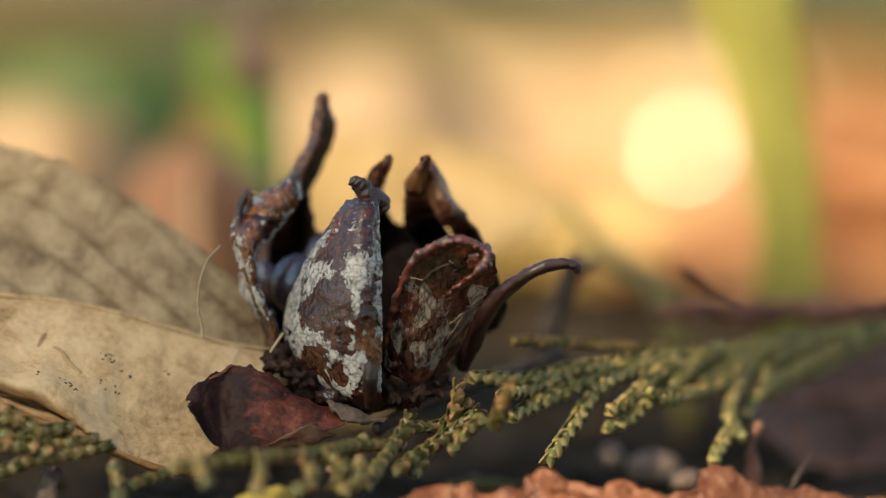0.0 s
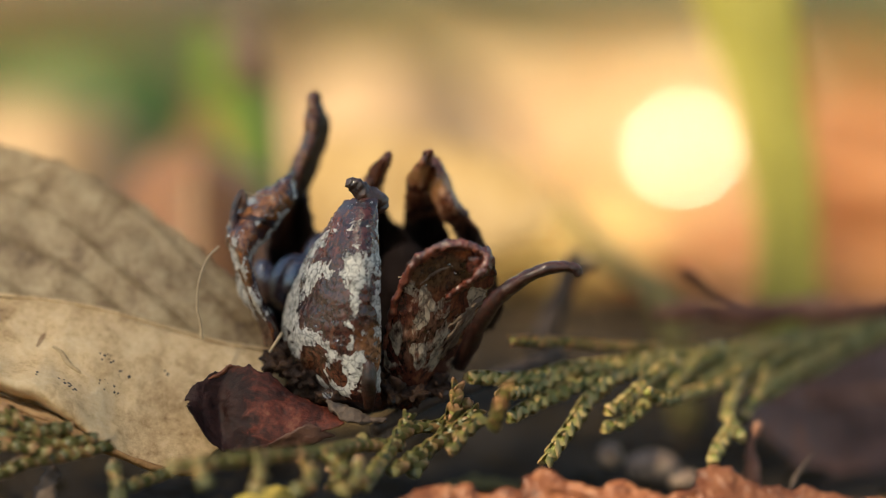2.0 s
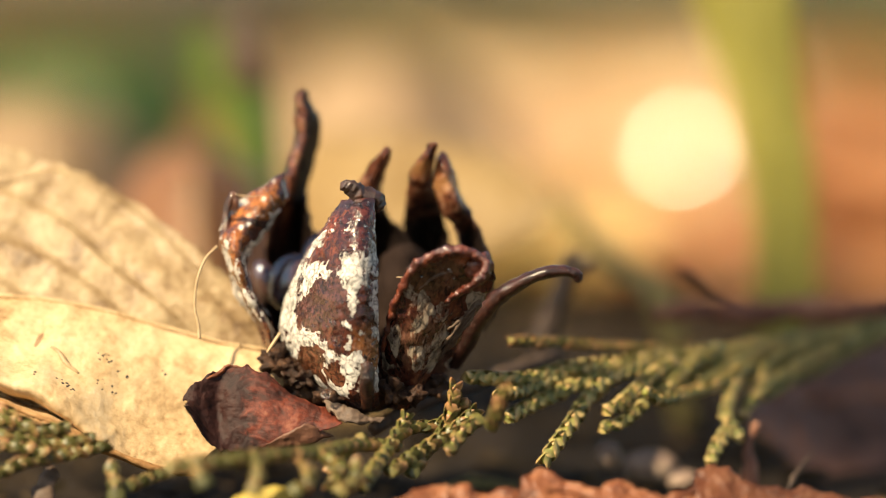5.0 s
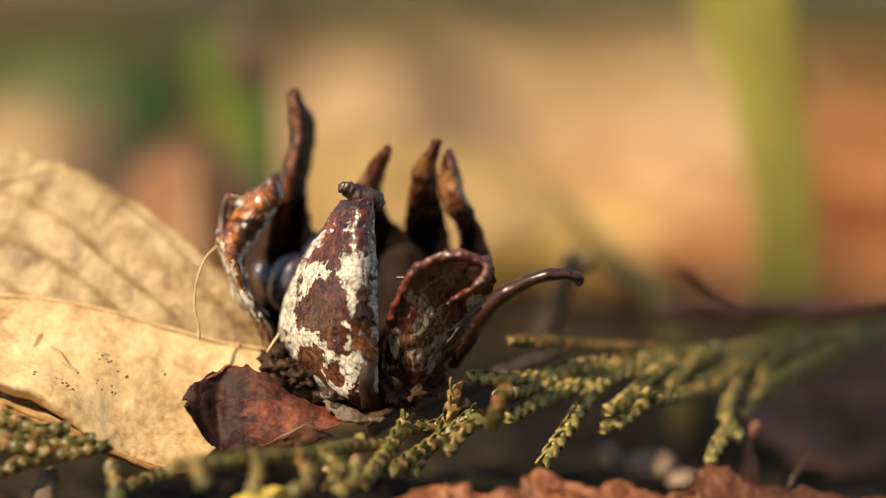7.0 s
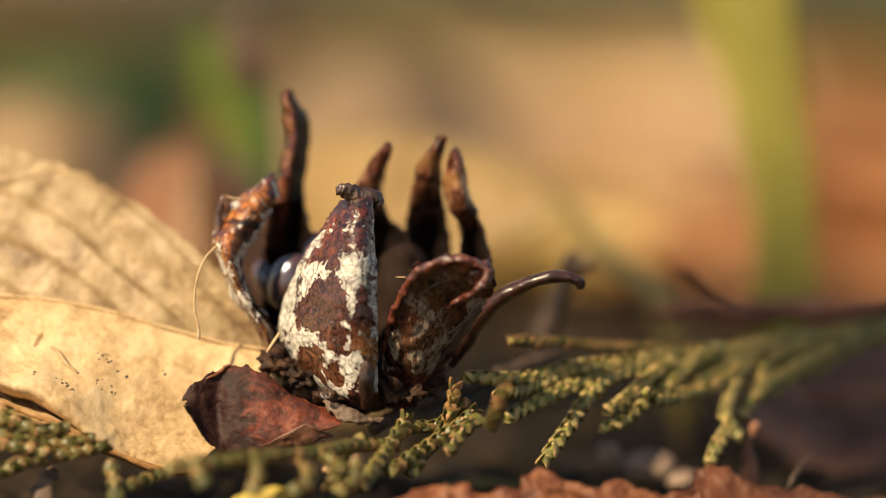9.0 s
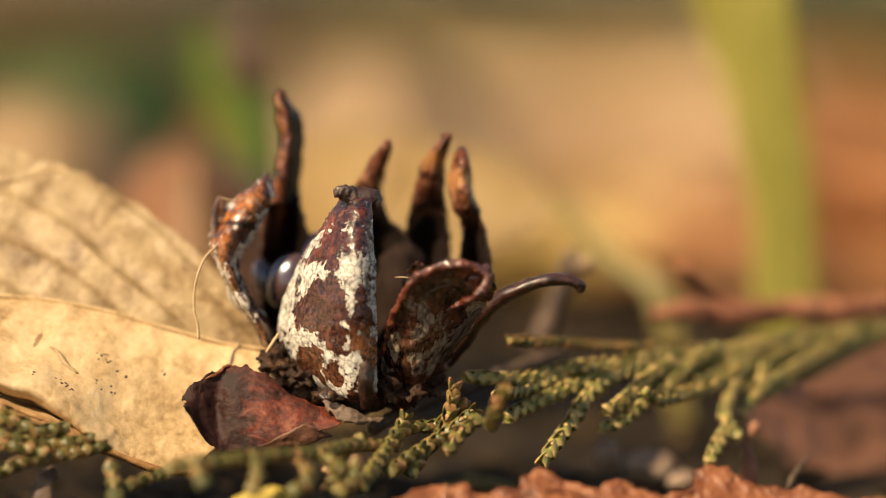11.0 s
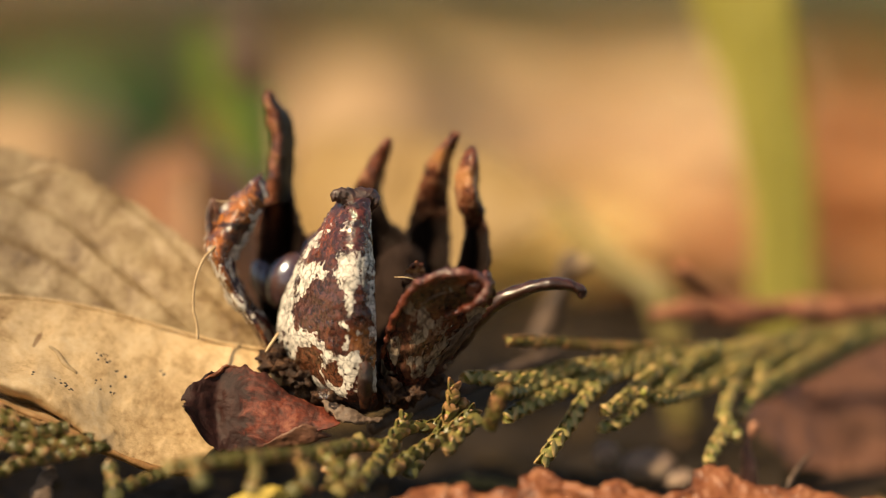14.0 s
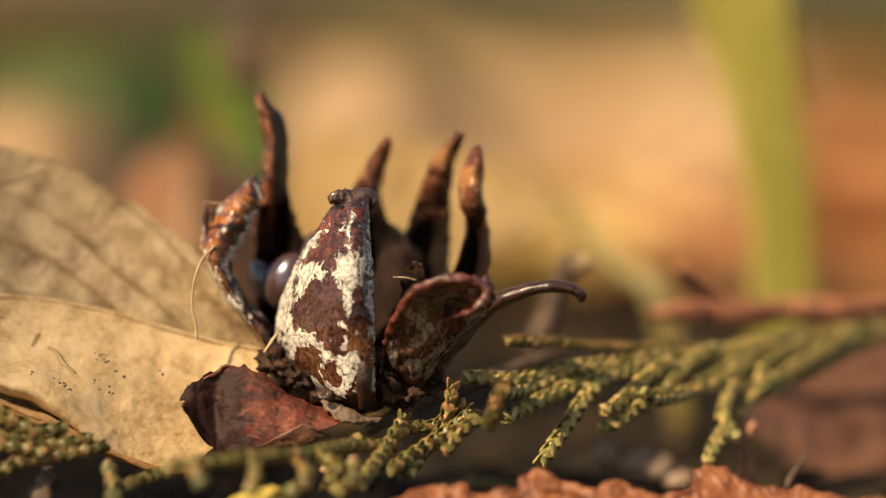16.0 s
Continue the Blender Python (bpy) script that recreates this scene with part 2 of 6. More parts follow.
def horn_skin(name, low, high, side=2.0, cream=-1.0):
    """Red-brown horn with shade put into its colour, dark towards the base and beyond side, and a pale translucent
    band; v from base to tip.
    """
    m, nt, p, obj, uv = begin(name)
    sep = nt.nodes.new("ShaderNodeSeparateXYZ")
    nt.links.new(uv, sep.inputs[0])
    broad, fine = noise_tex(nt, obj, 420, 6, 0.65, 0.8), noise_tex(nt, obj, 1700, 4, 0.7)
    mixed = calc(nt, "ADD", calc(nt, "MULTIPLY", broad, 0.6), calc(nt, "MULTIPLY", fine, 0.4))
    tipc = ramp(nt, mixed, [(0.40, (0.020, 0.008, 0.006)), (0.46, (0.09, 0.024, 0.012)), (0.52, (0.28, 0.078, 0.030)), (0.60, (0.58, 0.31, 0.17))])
    # Shade of the hollow; its blacks are lifted to stand in for haze.
    shade_tone = ramp(nt, mixed, [(0.36, (0.010, 0.007, 0.006)), (0.55, (0.026, 0.016, 0.013)), (0.7, (0.06, 0.036, 0.03))])
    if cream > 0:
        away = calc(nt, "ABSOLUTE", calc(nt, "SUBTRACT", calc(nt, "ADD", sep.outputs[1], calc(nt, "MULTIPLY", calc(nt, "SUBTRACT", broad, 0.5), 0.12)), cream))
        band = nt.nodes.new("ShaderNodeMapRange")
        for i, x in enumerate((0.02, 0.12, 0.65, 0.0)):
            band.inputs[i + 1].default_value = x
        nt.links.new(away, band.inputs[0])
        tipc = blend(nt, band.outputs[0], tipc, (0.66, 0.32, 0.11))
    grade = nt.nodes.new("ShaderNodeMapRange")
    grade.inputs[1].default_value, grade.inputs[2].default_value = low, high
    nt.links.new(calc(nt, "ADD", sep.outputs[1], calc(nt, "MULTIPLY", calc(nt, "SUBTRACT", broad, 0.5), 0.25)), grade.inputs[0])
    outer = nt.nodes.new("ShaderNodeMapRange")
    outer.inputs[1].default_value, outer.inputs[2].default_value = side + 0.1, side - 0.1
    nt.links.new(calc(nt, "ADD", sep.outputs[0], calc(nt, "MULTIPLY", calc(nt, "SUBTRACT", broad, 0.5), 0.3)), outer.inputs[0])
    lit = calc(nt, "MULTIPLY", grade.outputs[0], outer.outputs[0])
    col = blend(nt, lit, shade_tone, tipc)
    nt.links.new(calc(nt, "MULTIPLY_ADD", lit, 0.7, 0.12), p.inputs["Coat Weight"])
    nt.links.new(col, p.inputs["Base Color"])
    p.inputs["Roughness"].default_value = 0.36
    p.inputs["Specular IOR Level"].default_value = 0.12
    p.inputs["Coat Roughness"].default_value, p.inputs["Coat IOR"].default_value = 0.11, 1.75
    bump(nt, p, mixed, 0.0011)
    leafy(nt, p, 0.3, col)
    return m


HORN_LOW = horn_skin("horn with shaded base", 0.32, 0.62)
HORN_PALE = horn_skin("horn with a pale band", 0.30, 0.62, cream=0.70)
HORN_TIP = horn_skin("red horn with shaded side", -0.4, 0.0, side=0.5)
HORN_BASE = horn_skin("horn base with shaded side", 0.3, 0.95, side=0.5)
RED_RIM = stained("red-brown rim", [(0.36, (0.02, 0.007, 0.006)), (0.46, (0.085, 0.021, 0.013)), (0.57, (0.20, 0.046, 0.020)), (0.70, (0.38, 0.12, 0.052))], 420, 0.34, 0.0006, share=0.15, coat=0.8)
ARM = stained("wet brown arm", [(0.34, (0.008, 0.003, 0.002)), (0.5, (0.026, 0.008, 0.005)), (0.68, (0.075, 0.022, 0.012))], 420, 0.4, 0.0008, coat=0.6)
ARM.node_tree.nodes["Principled BSDF"].inputs["Coat Roughness"].default_value = 0.11
ARM.node_tree.nodes["Principled BSDF"].inputs["Specular IOR Level"].default_value = 0.2
BEAK = stained("dark torn beak", [(0.36, (0.010, 0.005, 0.004)), (0.5, (0.045, 0.018, 0.010)), (0.66, (0.16, 0.062, 0.026))], 480, 0.4, 0.0006, coat=0.5)
# Cavity tone, raised above black to stand in for lens veil.
CORE = stained("black core lifted for haze", [(0.3, (0.012, 0.007, 0.006)), (0.6, (0.028, 0.017, 0.013)), (0.8, (0.06, 0.036, 0.028))], 350, 0.9, 0.0004)
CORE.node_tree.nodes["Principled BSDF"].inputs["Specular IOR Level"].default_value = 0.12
SEED = stained("seed coat", [(0.3, (0.03, 0.014, 0.012)), (0.6, (0.08, 0.04, 0.032)), (0.8, (0.13, 0.075, 0.06))], 260, 0.2, 0.0001)
seed_skin = SEED.node_tree.nodes["Principled BSDF"]
seed_skin.inputs["IOR"].default_value, seed_skin.inputs["Specular IOR Level"].default_value = 1.75, 0.9
# Blue is put into the reflections to stand in for sky glints.
seed_skin.inputs["Specular Tint"].default_value = (0.62, 0.78, 1.0, 1)
CRUST = stained("dark crust", [(0.36, (0.010, 0.006, 0.004)), (0.52, (0.04, 0.020, 0.012)), (0.63, (0.12, 0.06, 0.03)), (0.76, (0.32, 0.2, 0.11))], 420, 0.5, 0.0006)
CRUST.node_tree.nodes["Principled BSDF"].inputs["Specular IOR Level"].default_value = 0.2
STRAW = stained("straw fibre", [(0.3, (0.30, 0.20, 0.10)), (0.7, (0.62, 0.46, 0.27))], 400, 0.55, 0.0001)
# Dark twig; on the stub's rod it also holds the shade.
DARK_TWIG = stained("dark shade-toned twig", [(0.3, (0.018, 0.011, 0.007)), (0.5, (0.065, 0.04, 0.026)), (0.7, (0.18, 0.115, 0.075))], 250, 0.6, 0.0004)
# Pale twig: sunlight on the stub's broken end put into the colour.
PALE_TWIG = stained("sunlit-toned twig", [(0.3, (0.14, 0.085, 0.05)), (0.5, (0.28, 0.19, 0.11)), (0.7, (0.42, 0.31, 0.20))], 250, 0.65, 0.0004)
TWIG = stained("grey-brown twig", [(0.3, (0.035, 0.022, 0.014)), (0.5, (0.11, 0.07, 0.045)), (0.7, (0.30, 0.20, 0.13))], 250, 0.65, 0.0004)
RED_STEM = stained("red-brown stem", [(0.36, (0.06, 0.025, 0.016)), (0.48, (0.27, 0.10, 0.052)), (0.58, (0.42, 0.19, 0.105)), (0.7, (0.58, 0.34, 0.21))], 110, 0.6, 0.0003)
def scale_skin(name, greens, tip):
    """Scale leaves: olive green, paler and orange-brown towards the raised tip."""
    m, nt, p, obj, uv = begin(name)
    sep = nt.nodes.new("ShaderNodeSeparateXYZ")
    nt.links.new(uv, sep.inputs[0])
    info = nt.nodes.new("ShaderNodeObjectInfo")
    isl = nt.nodes.new("ShaderNodeNewGeometry")
    pick = calc(nt, "FRACT", calc(nt, "ADD", info.outputs["Random"], isl.outputs["Random Per Island"]))
    grain = noise_tex(nt, obj, 900, 4, 0.7)
    green = ramp(nt, calc(nt, "ADD", calc(nt, "MULTIPLY", pick, 0.6), calc(nt, "MULTIPLY", grain, 0.4)),
                 list(zip((0.15, 0.45, 0.7, 0.9), greens)))
    tipped = nt.nodes.new("ShaderNodeMapRange")
    for i, x in enumerate((0.35, 0.9, 0.0, 0.9)):
        tipped.inputs[i + 1].default_value = x
    nt.links.new(calc(nt, "ADD", sep.outputs[1], calc(nt, "MULTIPLY", calc(nt, "SUBTRACT", pick, 0.5), 0.35)), tipped.inputs[0])
    col = blend(nt, tipped.outputs[0], green, tip)
    nt.links.new(col, p.inputs["Base Color"])
    p.inputs["Roughness"].default_value = 0.4
    bump(nt, p, grain, 0.0002)
    leafy(nt, p, 0.12, col)
    return m


SCALES = scale_skin("conifer scales", ((0.12, 0.125, 0.042), (0.24, 0.235, 0.078), (0.40, 0.345, 0.115), (0.52, 0.35, 0.15)), (0.62, 0.40, 0.17))
# Browner copy, about half as light: shade put into the sprigs' colour.
SHADE_SCALES = scale_skin("browner shade-toned conifer scales", ((0.06, 0.062, 0.018), (0.125, 0.118, 0.032), (0.21, 0.165, 0.05), (0.34, 0.165, 0.08)), (0.44, 0.21, 0.10))
BUDS = stained("bud scales", [(0.3, (0.16, 0.17, 0.03)), (0.5, (0.30, 0.30, 0.07)), (0.7, (0.42, 0.24, 0.10))], 500, 0.45, 0.0002, share=0.12)
def scrap_skin(name):
    """Wet red-brown leaf; the shade over one end is put into the colour."""
    m, nt, p, obj, uv = begin(name)
    sep = nt.nodes.new("ShaderNodeSeparateXYZ")
    nt.links.new(uv, sep.inputs[0])
    broad, fine = noise_tex(nt, obj, 260, 6, 0.65, 1.0), noise_tex(nt, obj, 1300, 5, 0.7)
    mixed = calc(nt, "ADD", calc(nt, "MULTIPLY", broad, 0.6), calc(nt, "MULTIPLY", fine, 0.4))
    red = ramp(nt, mixed, [(0.36, (0.014, 0.004, 0.003)), (0.47, (0.06, 0.014, 0.008)), (0.56, (0.14, 0.030, 0.015)), (0.68, (0.25, 0.085, 0.045))])
    shade_end = ramp(nt, mixed, [(0.36, (0.012, 0.004, 0.003)), (0.55, (0.034, 0.010, 0.007)), (0.7, (0.06, 0.02, 0.012))])
    edge = calc(nt, "ADD", sep.outputs[1], calc(nt, "MULTIPLY", calc(nt, "SUBTRACT", broad, 0.5), 0.35))
    edge = calc(nt, "ADD", edge, calc(nt, "MULTIPLY", calc(nt, "SUBTRACT", 0.22, sep.outputs[0]), calc(nt, "GREATER_THAN", 0.22, sep.outputs[0])))
    gone = nt.nodes.new("ShaderNodeMapRange")
    for i, x in enumerate((0.47, 0.52, 1.0, 0.0)):
        gone.inputs[i + 1].default_value = x
    nt.links.new(edge, gone.inputs[0])
    col = blend(nt, gone.outputs[0], red, shade_end)
    nt.links.new(col, p.inputs["Base Color"])
    p.inputs["Roughness"].default_value = 0.55
    p.inputs["Specular IOR Level"].default_value = 0.3
    bump(nt, p, mixed, 0.0005)
    leafy(nt, p, 0.08, col)
    return m


SCRAP = scrap_skin("leaf scrap with shaded end")
BROWN_LEAF = stained("dark brown leaf", [(0.3, (0.045, 0.022, 0.013)), (0.46, (0.11, 0.050, 0.028)), (0.58, (0.20, 0.090, 0.052)), (0.72, (0.31, 0.155, 0.09))],
                     140, 0.5, 0.0006, share=0.1)
RUSSET = stained("russet leaf", [(0.36, (0.07, 0.022, 0.010)), (0.46, (0.21, 0.068, 0.028)), (0.57, (0.35, 0.135, 0.058)), (0.70, (0.60, 0.38, 0.23))],
                 260, 0.42, 0.0003, share=0.3)
VEIN = stained("leaf vein", [(0.3, (0.2, 0.115, 0.05)), (0.5, (0.34, 0.22, 0.1)), (0.7, (0.5, 0.36, 0.2))], 200, 0.5, 0.0002)
RIM_TAN = stained("browned leaf rim", [(0.36, (0.16, 0.075, 0.025)), (0.5, (0.40, 0.21, 0.075)), (0.64, (0.56, 0.33, 0.14))], 260, 0.5, 0.0002, share=0.15)
SHELL = stained("wet cream leaf", [(0.3, (0.52, 0.40, 0.25)), (0.6, (0.64, 0.52, 0.35))], 120, 0.4, 0.000005, coat=0.42)
SHELL.node_tree.nodes["Principled BSDF"].inputs["Specular IOR Level"].default_value = 0.05
SHELL.node_tree.nodes["Principled BSDF"].inputs["Coat Roughness"].default_value = 0.14
WATER, wnt, wp, _, _ = begin("water")
wp.inputs["Base Color"].default_value, wp.inputs["Roughness"].default_value = (1.0, 1.0, 1.0, 1), 0.05
wp.inputs["Transmission Weight"].default_value, wp.inputs["IOR"].default_value = 1.0, 1.45
PEBBLE = stained("pale pebble", [(0.32, (0.09, 0.05, 0.035)), (0.48, (0.24, 0.16, 0.115)), (0.62, (0.46, 0.35, 0.26))], 160, 0.6, 0.0003)
SOIL = stained("dark soil", [(0.3, (0.011, 0.008, 0.005)), (0.5, (0.026, 0.018, 0.011)), (0.64, (0.042, 0.028, 0.016)), (0.8, (0.10, 0.06, 0.034))], 90, 0.9, 0.002)
SOIL.node_tree.nodes["Principled BSDF"].inputs["Specular IOR Level"].default_value = 0.15


def dry_blade(name, stops, specks=False, veins=9.0, share=0.2):
    """A dry leaf's blade: veins by the blade's own coordinates, blotches, black specks."""
    m, nt, p, obj, uv = begin(name)
    broad = noise_tex(nt, obj, 75, 6, 0.6, 0.8)
    mid = noise_tex(nt, obj, 320, 5, 0.65, 0.3)
    fine = noise_tex(nt, obj, 1400, 4, 0.7)
    mixed = calc(nt, "ADD", calc(nt, "MULTIPLY", broad, 0.34), calc(nt, "ADD", calc(nt, "MULTIPLY", mid, 0.40), calc(nt, "MULTIPLY", fine, 0.26)))
    col = ramp(nt, mixed, stops)
    sep = nt.nodes.new("ShaderNodeSeparateXYZ")
    nt.links.new(uv, sep.inputs[0])
    line = calc(nt, "ADD", calc(nt, "MULTIPLY", sep.outputs[1], veins), calc(nt, "MULTIPLY", sep.outputs[0], veins * 0.32))
    line = calc(nt, "ADD", line, calc(nt, "MULTIPLY", broad, 0.7))
    tri = calc(nt, "PINGPONG", line, 0.5)
    rib = nt.nodes.new("ShaderNodeMapRange")
    for i, x in enumerate((0.0, 0.05, 1.0 if veins else 0.0, 0.0)):
        rib.inputs[i + 1].default_value = x
    nt.links.new(tri, rib.inputs[0])
    col = blend(nt, calc(nt, "MULTIPLY", rib.outputs[0], 0.35), col, (0.30, 0.20, 0.10), "MIX")
    if specks:
        vo = nt.nodes.new("ShaderNodeTexVoronoi")
        vo.inputs["Scale"].default_value = 1900
        nt.links.new(obj, vo.inputs["Vector"])
        spot = calc(nt, "LESS_THAN", calc(nt, "ADD", vo.outputs["Distance"], calc(nt, "MULTIPLY", fine, 0.35)), 0.52)
        where = 0.0
        for bu, bv, ru, rv in ((0.48, 0.382, 0.014, 0.05), (0.409, 0.514, 0.02, 0.036), (0.32, 0.464, 0.016, 0.026), (0.345, 0.536, 0.012, 0.022), (0.492, 0.268, 0.008, 0.01), (0.281, 0.636, 0.01, 0.014)):
            du = calc(nt, "DIVIDE", calc(nt, "SUBTRACT", sep.outputs[0], bu), ru)
            dv = calc(nt, "DIVIDE", calc(nt, "SUBTRACT", sep.outputs[1], bv), rv)
            d = calc(nt, "ADD", calc(nt, "MULTIPLY", du, du), calc(nt, "MULTIPLY", dv, dv))
            where = calc(nt, "MAXIMUM", where, calc(nt, "LESS_THAN", calc(nt, "ADD", d, calc(nt, "MULTIPLY", mid, 1.6)), 1.95))
        col = blend(nt, calc(nt, "MULTIPLY", spot, where), col, (0.025, 0.022, 0.02))
        # a brown scar and the browned, rolled edge
        du = calc(nt, "DIVIDE", calc(nt, "SUBTRACT", sep.outputs[0], 0.327), 0.045)
        dv = calc(nt, "DIVIDE", calc(nt, "SUBTRACT", calc(nt, "ADD", sep.outputs[1], calc(nt, "MULTIPLY", sep.outputs[0], 0.25)), 0.339), 0.012)
        scar = calc(nt, "LESS_THAN", calc(nt, "ADD", calc(nt, "ADD", calc(nt, "MULTIPLY", du, du), calc(nt, "MULTIPLY", dv, dv)), calc(nt, "MULTIPLY", mid, 1.4)), 1.3)
        col = blend(nt, calc(nt, "MULTIPLY", scar, 0.7), col, (0.20, 0.10, 0.045))
        brown_edge = nt.nodes.new("ShaderNodeMapRange")
        for i, x in enumerate((0.80, 0.86, 0.0, 0.75)):
            brown_edge.inputs[i + 1].default_value = x
        nt.links.new(calc(nt, "ADD", sep.outputs[0], calc(nt, "MULTIPLY", calc(nt, "SUBTRACT", mid, 0.5), 0.1)), brown_edge.inputs[0])
        col = blend(nt, brown_edge.outputs[0], col, (0.42, 0.215, 0.07))
    nt.links.new(col, p.inputs["Base Color"])
    p.inputs["Roughness"].default_value = 0.5
    bump(nt, p, calc(nt, "ADD", mixed, calc(nt, "MULTIPLY", rib.outputs[0], 0.5)), 0.0004)
    leafy(nt, p, share, col)
    return m


# Upright half: browner and blotchier, with its shade put into the tones.
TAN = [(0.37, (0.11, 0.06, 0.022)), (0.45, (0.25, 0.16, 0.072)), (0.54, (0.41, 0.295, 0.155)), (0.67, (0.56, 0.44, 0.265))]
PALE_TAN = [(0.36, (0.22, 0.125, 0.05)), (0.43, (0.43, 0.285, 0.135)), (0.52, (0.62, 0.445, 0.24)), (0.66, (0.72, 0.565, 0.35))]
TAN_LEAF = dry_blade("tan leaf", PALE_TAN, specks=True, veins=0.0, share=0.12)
TAN_SHADED = dry_blade("tan leaf shaded upper half", TAN, veins=0.0, share=0.12)
LITTER = {
    "tan": dry_blade("tan litter", [(0.3, (0.46, 0.27, 0.12)), (0.5, (0.74, 0.49, 0.26)), (0.7, (0.86, 0.63, 0.39))]),
    "pale": dry_blade("pale litter", [(0.3, (0.56, 0.38, 0.2)), (0.5, (0.82, 0.60, 0.36)), (0.7, (0.9, 0.73, 0.5))]),
    "brown": dry_blade("brown litter", [(0.3, (0.24, 0.10, 0.035)), (0.5, (0.44, 0.20, 0.08)), (0.7, (0.56, 0.29, 0.13))]),
    "dark": dry_blade("dark litter", [(0.3, (0.03, 0.018, 0.01)), (0.5, (0.08, 0.045, 0.025)), (0.7, (0.15, 0.09, 0.05))]),
    "green": dry_blade("green litter", [(0.3, (0.03, 0.06, 0.012)), (0.5, (0.06, 0.12, 0.025)), (0.7, (0.12, 0.18, 0.04))], share=0.35),
    "moss": dry_blade("mossy litter", [(0.3, (0.10, 0.08, 0.022)), (0.5, (0.22, 0.175, 0.055)), (0.7, (0.32, 0.26, 0.09))], share=0.2),
    "olive": dry_blade("olive litter", [(0.3, (0.38, 0.275, 0.08)), (0.5, (0.62, 0.45, 0.16)), (0.7, (0.74, 0.56, 0.25))], share=0.25),
    "buff": dry_blade("buff standing leaf", [(0.3, (0.19, 0.12, 0.06)), (0.5, (0.31, 0.205, 0.112)), (0.7, (0.40, 0.29, 0.165))], share=0.12),
    "russet": dry_blade("russet slumped leaf", [(0.36, (0.08, 0.034, 0.014)), (0.5, (0.20, 0.088, 0.036)), (0.64, (0.34, 0.17, 0.075))], share=0.12),
    "fawn": dry_blade("fawn standing leaf", [(0.3, (0.17, 0.10, 0.045)), (0.5, (0.27, 0.175, 0.088)), (0.7, (0.36, 0.25, 0.135))], share=0.12),
    "straw": dry_blade("yellowish leaning leaf", [(0.36, (0.16, 0.09, 0.032)), (0.5, (0.29, 0.19, 0.072)), (0.64, (0.39, 0.28, 0.13))], share=0.15),
    "yellow": dry_blade("yellow litter", [(0.3, (0.35, 0.26, 0.03)), (0.5, (0.58, 0.44, 0.07)), (0.7, (0.7, 0.55, 0.15))], share=0.35),
}


def mixed_litter(name, stops, share):
    """Leaf pieces, each of its own colour."""
    m, nt, p, obj, uv = begin(name)
    isl = nt.nodes.new("ShaderNodeNewGeometry")
    blot = noise_tex(nt, obj, 90, 5, 0.6)
    col = ramp(nt, calc(nt, "ADD", calc(nt, "MULTIPLY", isl.outputs["Random Per Island"], 0.75), calc(nt, "MULTIPLY", blot, 0.25)), stops)
    nt.links.new(col, p.inputs["Base Color"])
    p.inputs["Roughness"].default_value = 0.5
    bump(nt, p, blot, 0.0006)
    leafy(nt, p, share, col)
    return m


MIXED = mixed_litter("mixed litter", [(0.1, (0.26, 0.12, 0.05)), (0.3, (0.54, 0.31, 0.13)), (0.5, (0.70, 0.47, 0.23)), (0.7, (0.80, 0.58, 0.31)), (0.85, (0.52, 0.47, 0.13)), (0.95, (0.82, 0.66, 0.42))], 0.2)
CRUMBS = mixed_litter("dark crumbs", [(0.15, (0.010, 0.008, 0.004)), (0.5, (0.024, 0.017, 0.009)), (0.8, (0.06, 0.04, 0.02)), (0.95, (0.16, 0.10, 0.05))], 0.05)
CRUMBS.node_tree.nodes["Principled BSDF"].inputs["Roughness"].default_value = 0.9
CRUMBS.node_tree.nodes["Principled BSDF"].inputs["Specular IOR Level"].default_value = 0.1
GRASS = dry_blade("green blade", [(0.3, (0.09, 0.15, 0.012)), (0.5, (0.16, 0.235, 0.022)), (0.7, (0.23, 0.30, 0.04))], share=0.4)
STALK = dry_blade("yellow-green blade", [(0.3, (0.28, 0.255, 0.045)), (0.5, (0.40, 0.365, 0.075)), (0.7, (0.48, 0.435, 0.125))], share=0.4)


# ---- shape helpers ----
def spline(pts, n):
    """n samples of a smooth curve through pts, along their first axis."""
    p = np.asarray(pts, float)
    q = np.concatenate([2 * p[:1] - p[1:2], p, 2 * p[-1:] - p[-2:-1]])
    s = np.linspace(0, len(p) - 1, n)
    i = np.minimum(s.astype(int), len(p) - 2)
    f = (s - i).reshape((-1,) + (1,) * (p.ndim - 1))
    a, b, c, d = q[i], q[i + 1], q[i + 2], q[i + 3]
    return 0.5 * (2 * b + (c - a) * f + (2 * a - 5 * b + 4 * c - d) * f ** 2 + (3 * b - a - 3 * c + d) * f ** 3)


def unit(v):
    return v / np.maximum(np.linalg.norm(v, axis=-1, keepdims=True), 1e-12)


def wobble(p, scale, depth, seed):
    """Fractal noise at points in mm."""
    out = np.empty(p.shape[:-1])
    for ix in np.ndindex(out.shape):
        x, y, z = p[ix]
        out[ix] = noise.fractal(Vector((x * scale + seed * 7.3, y * scale - seed * 3.1, z * scale + seed)), 0.8, 2.1, 4)
    return out * depth


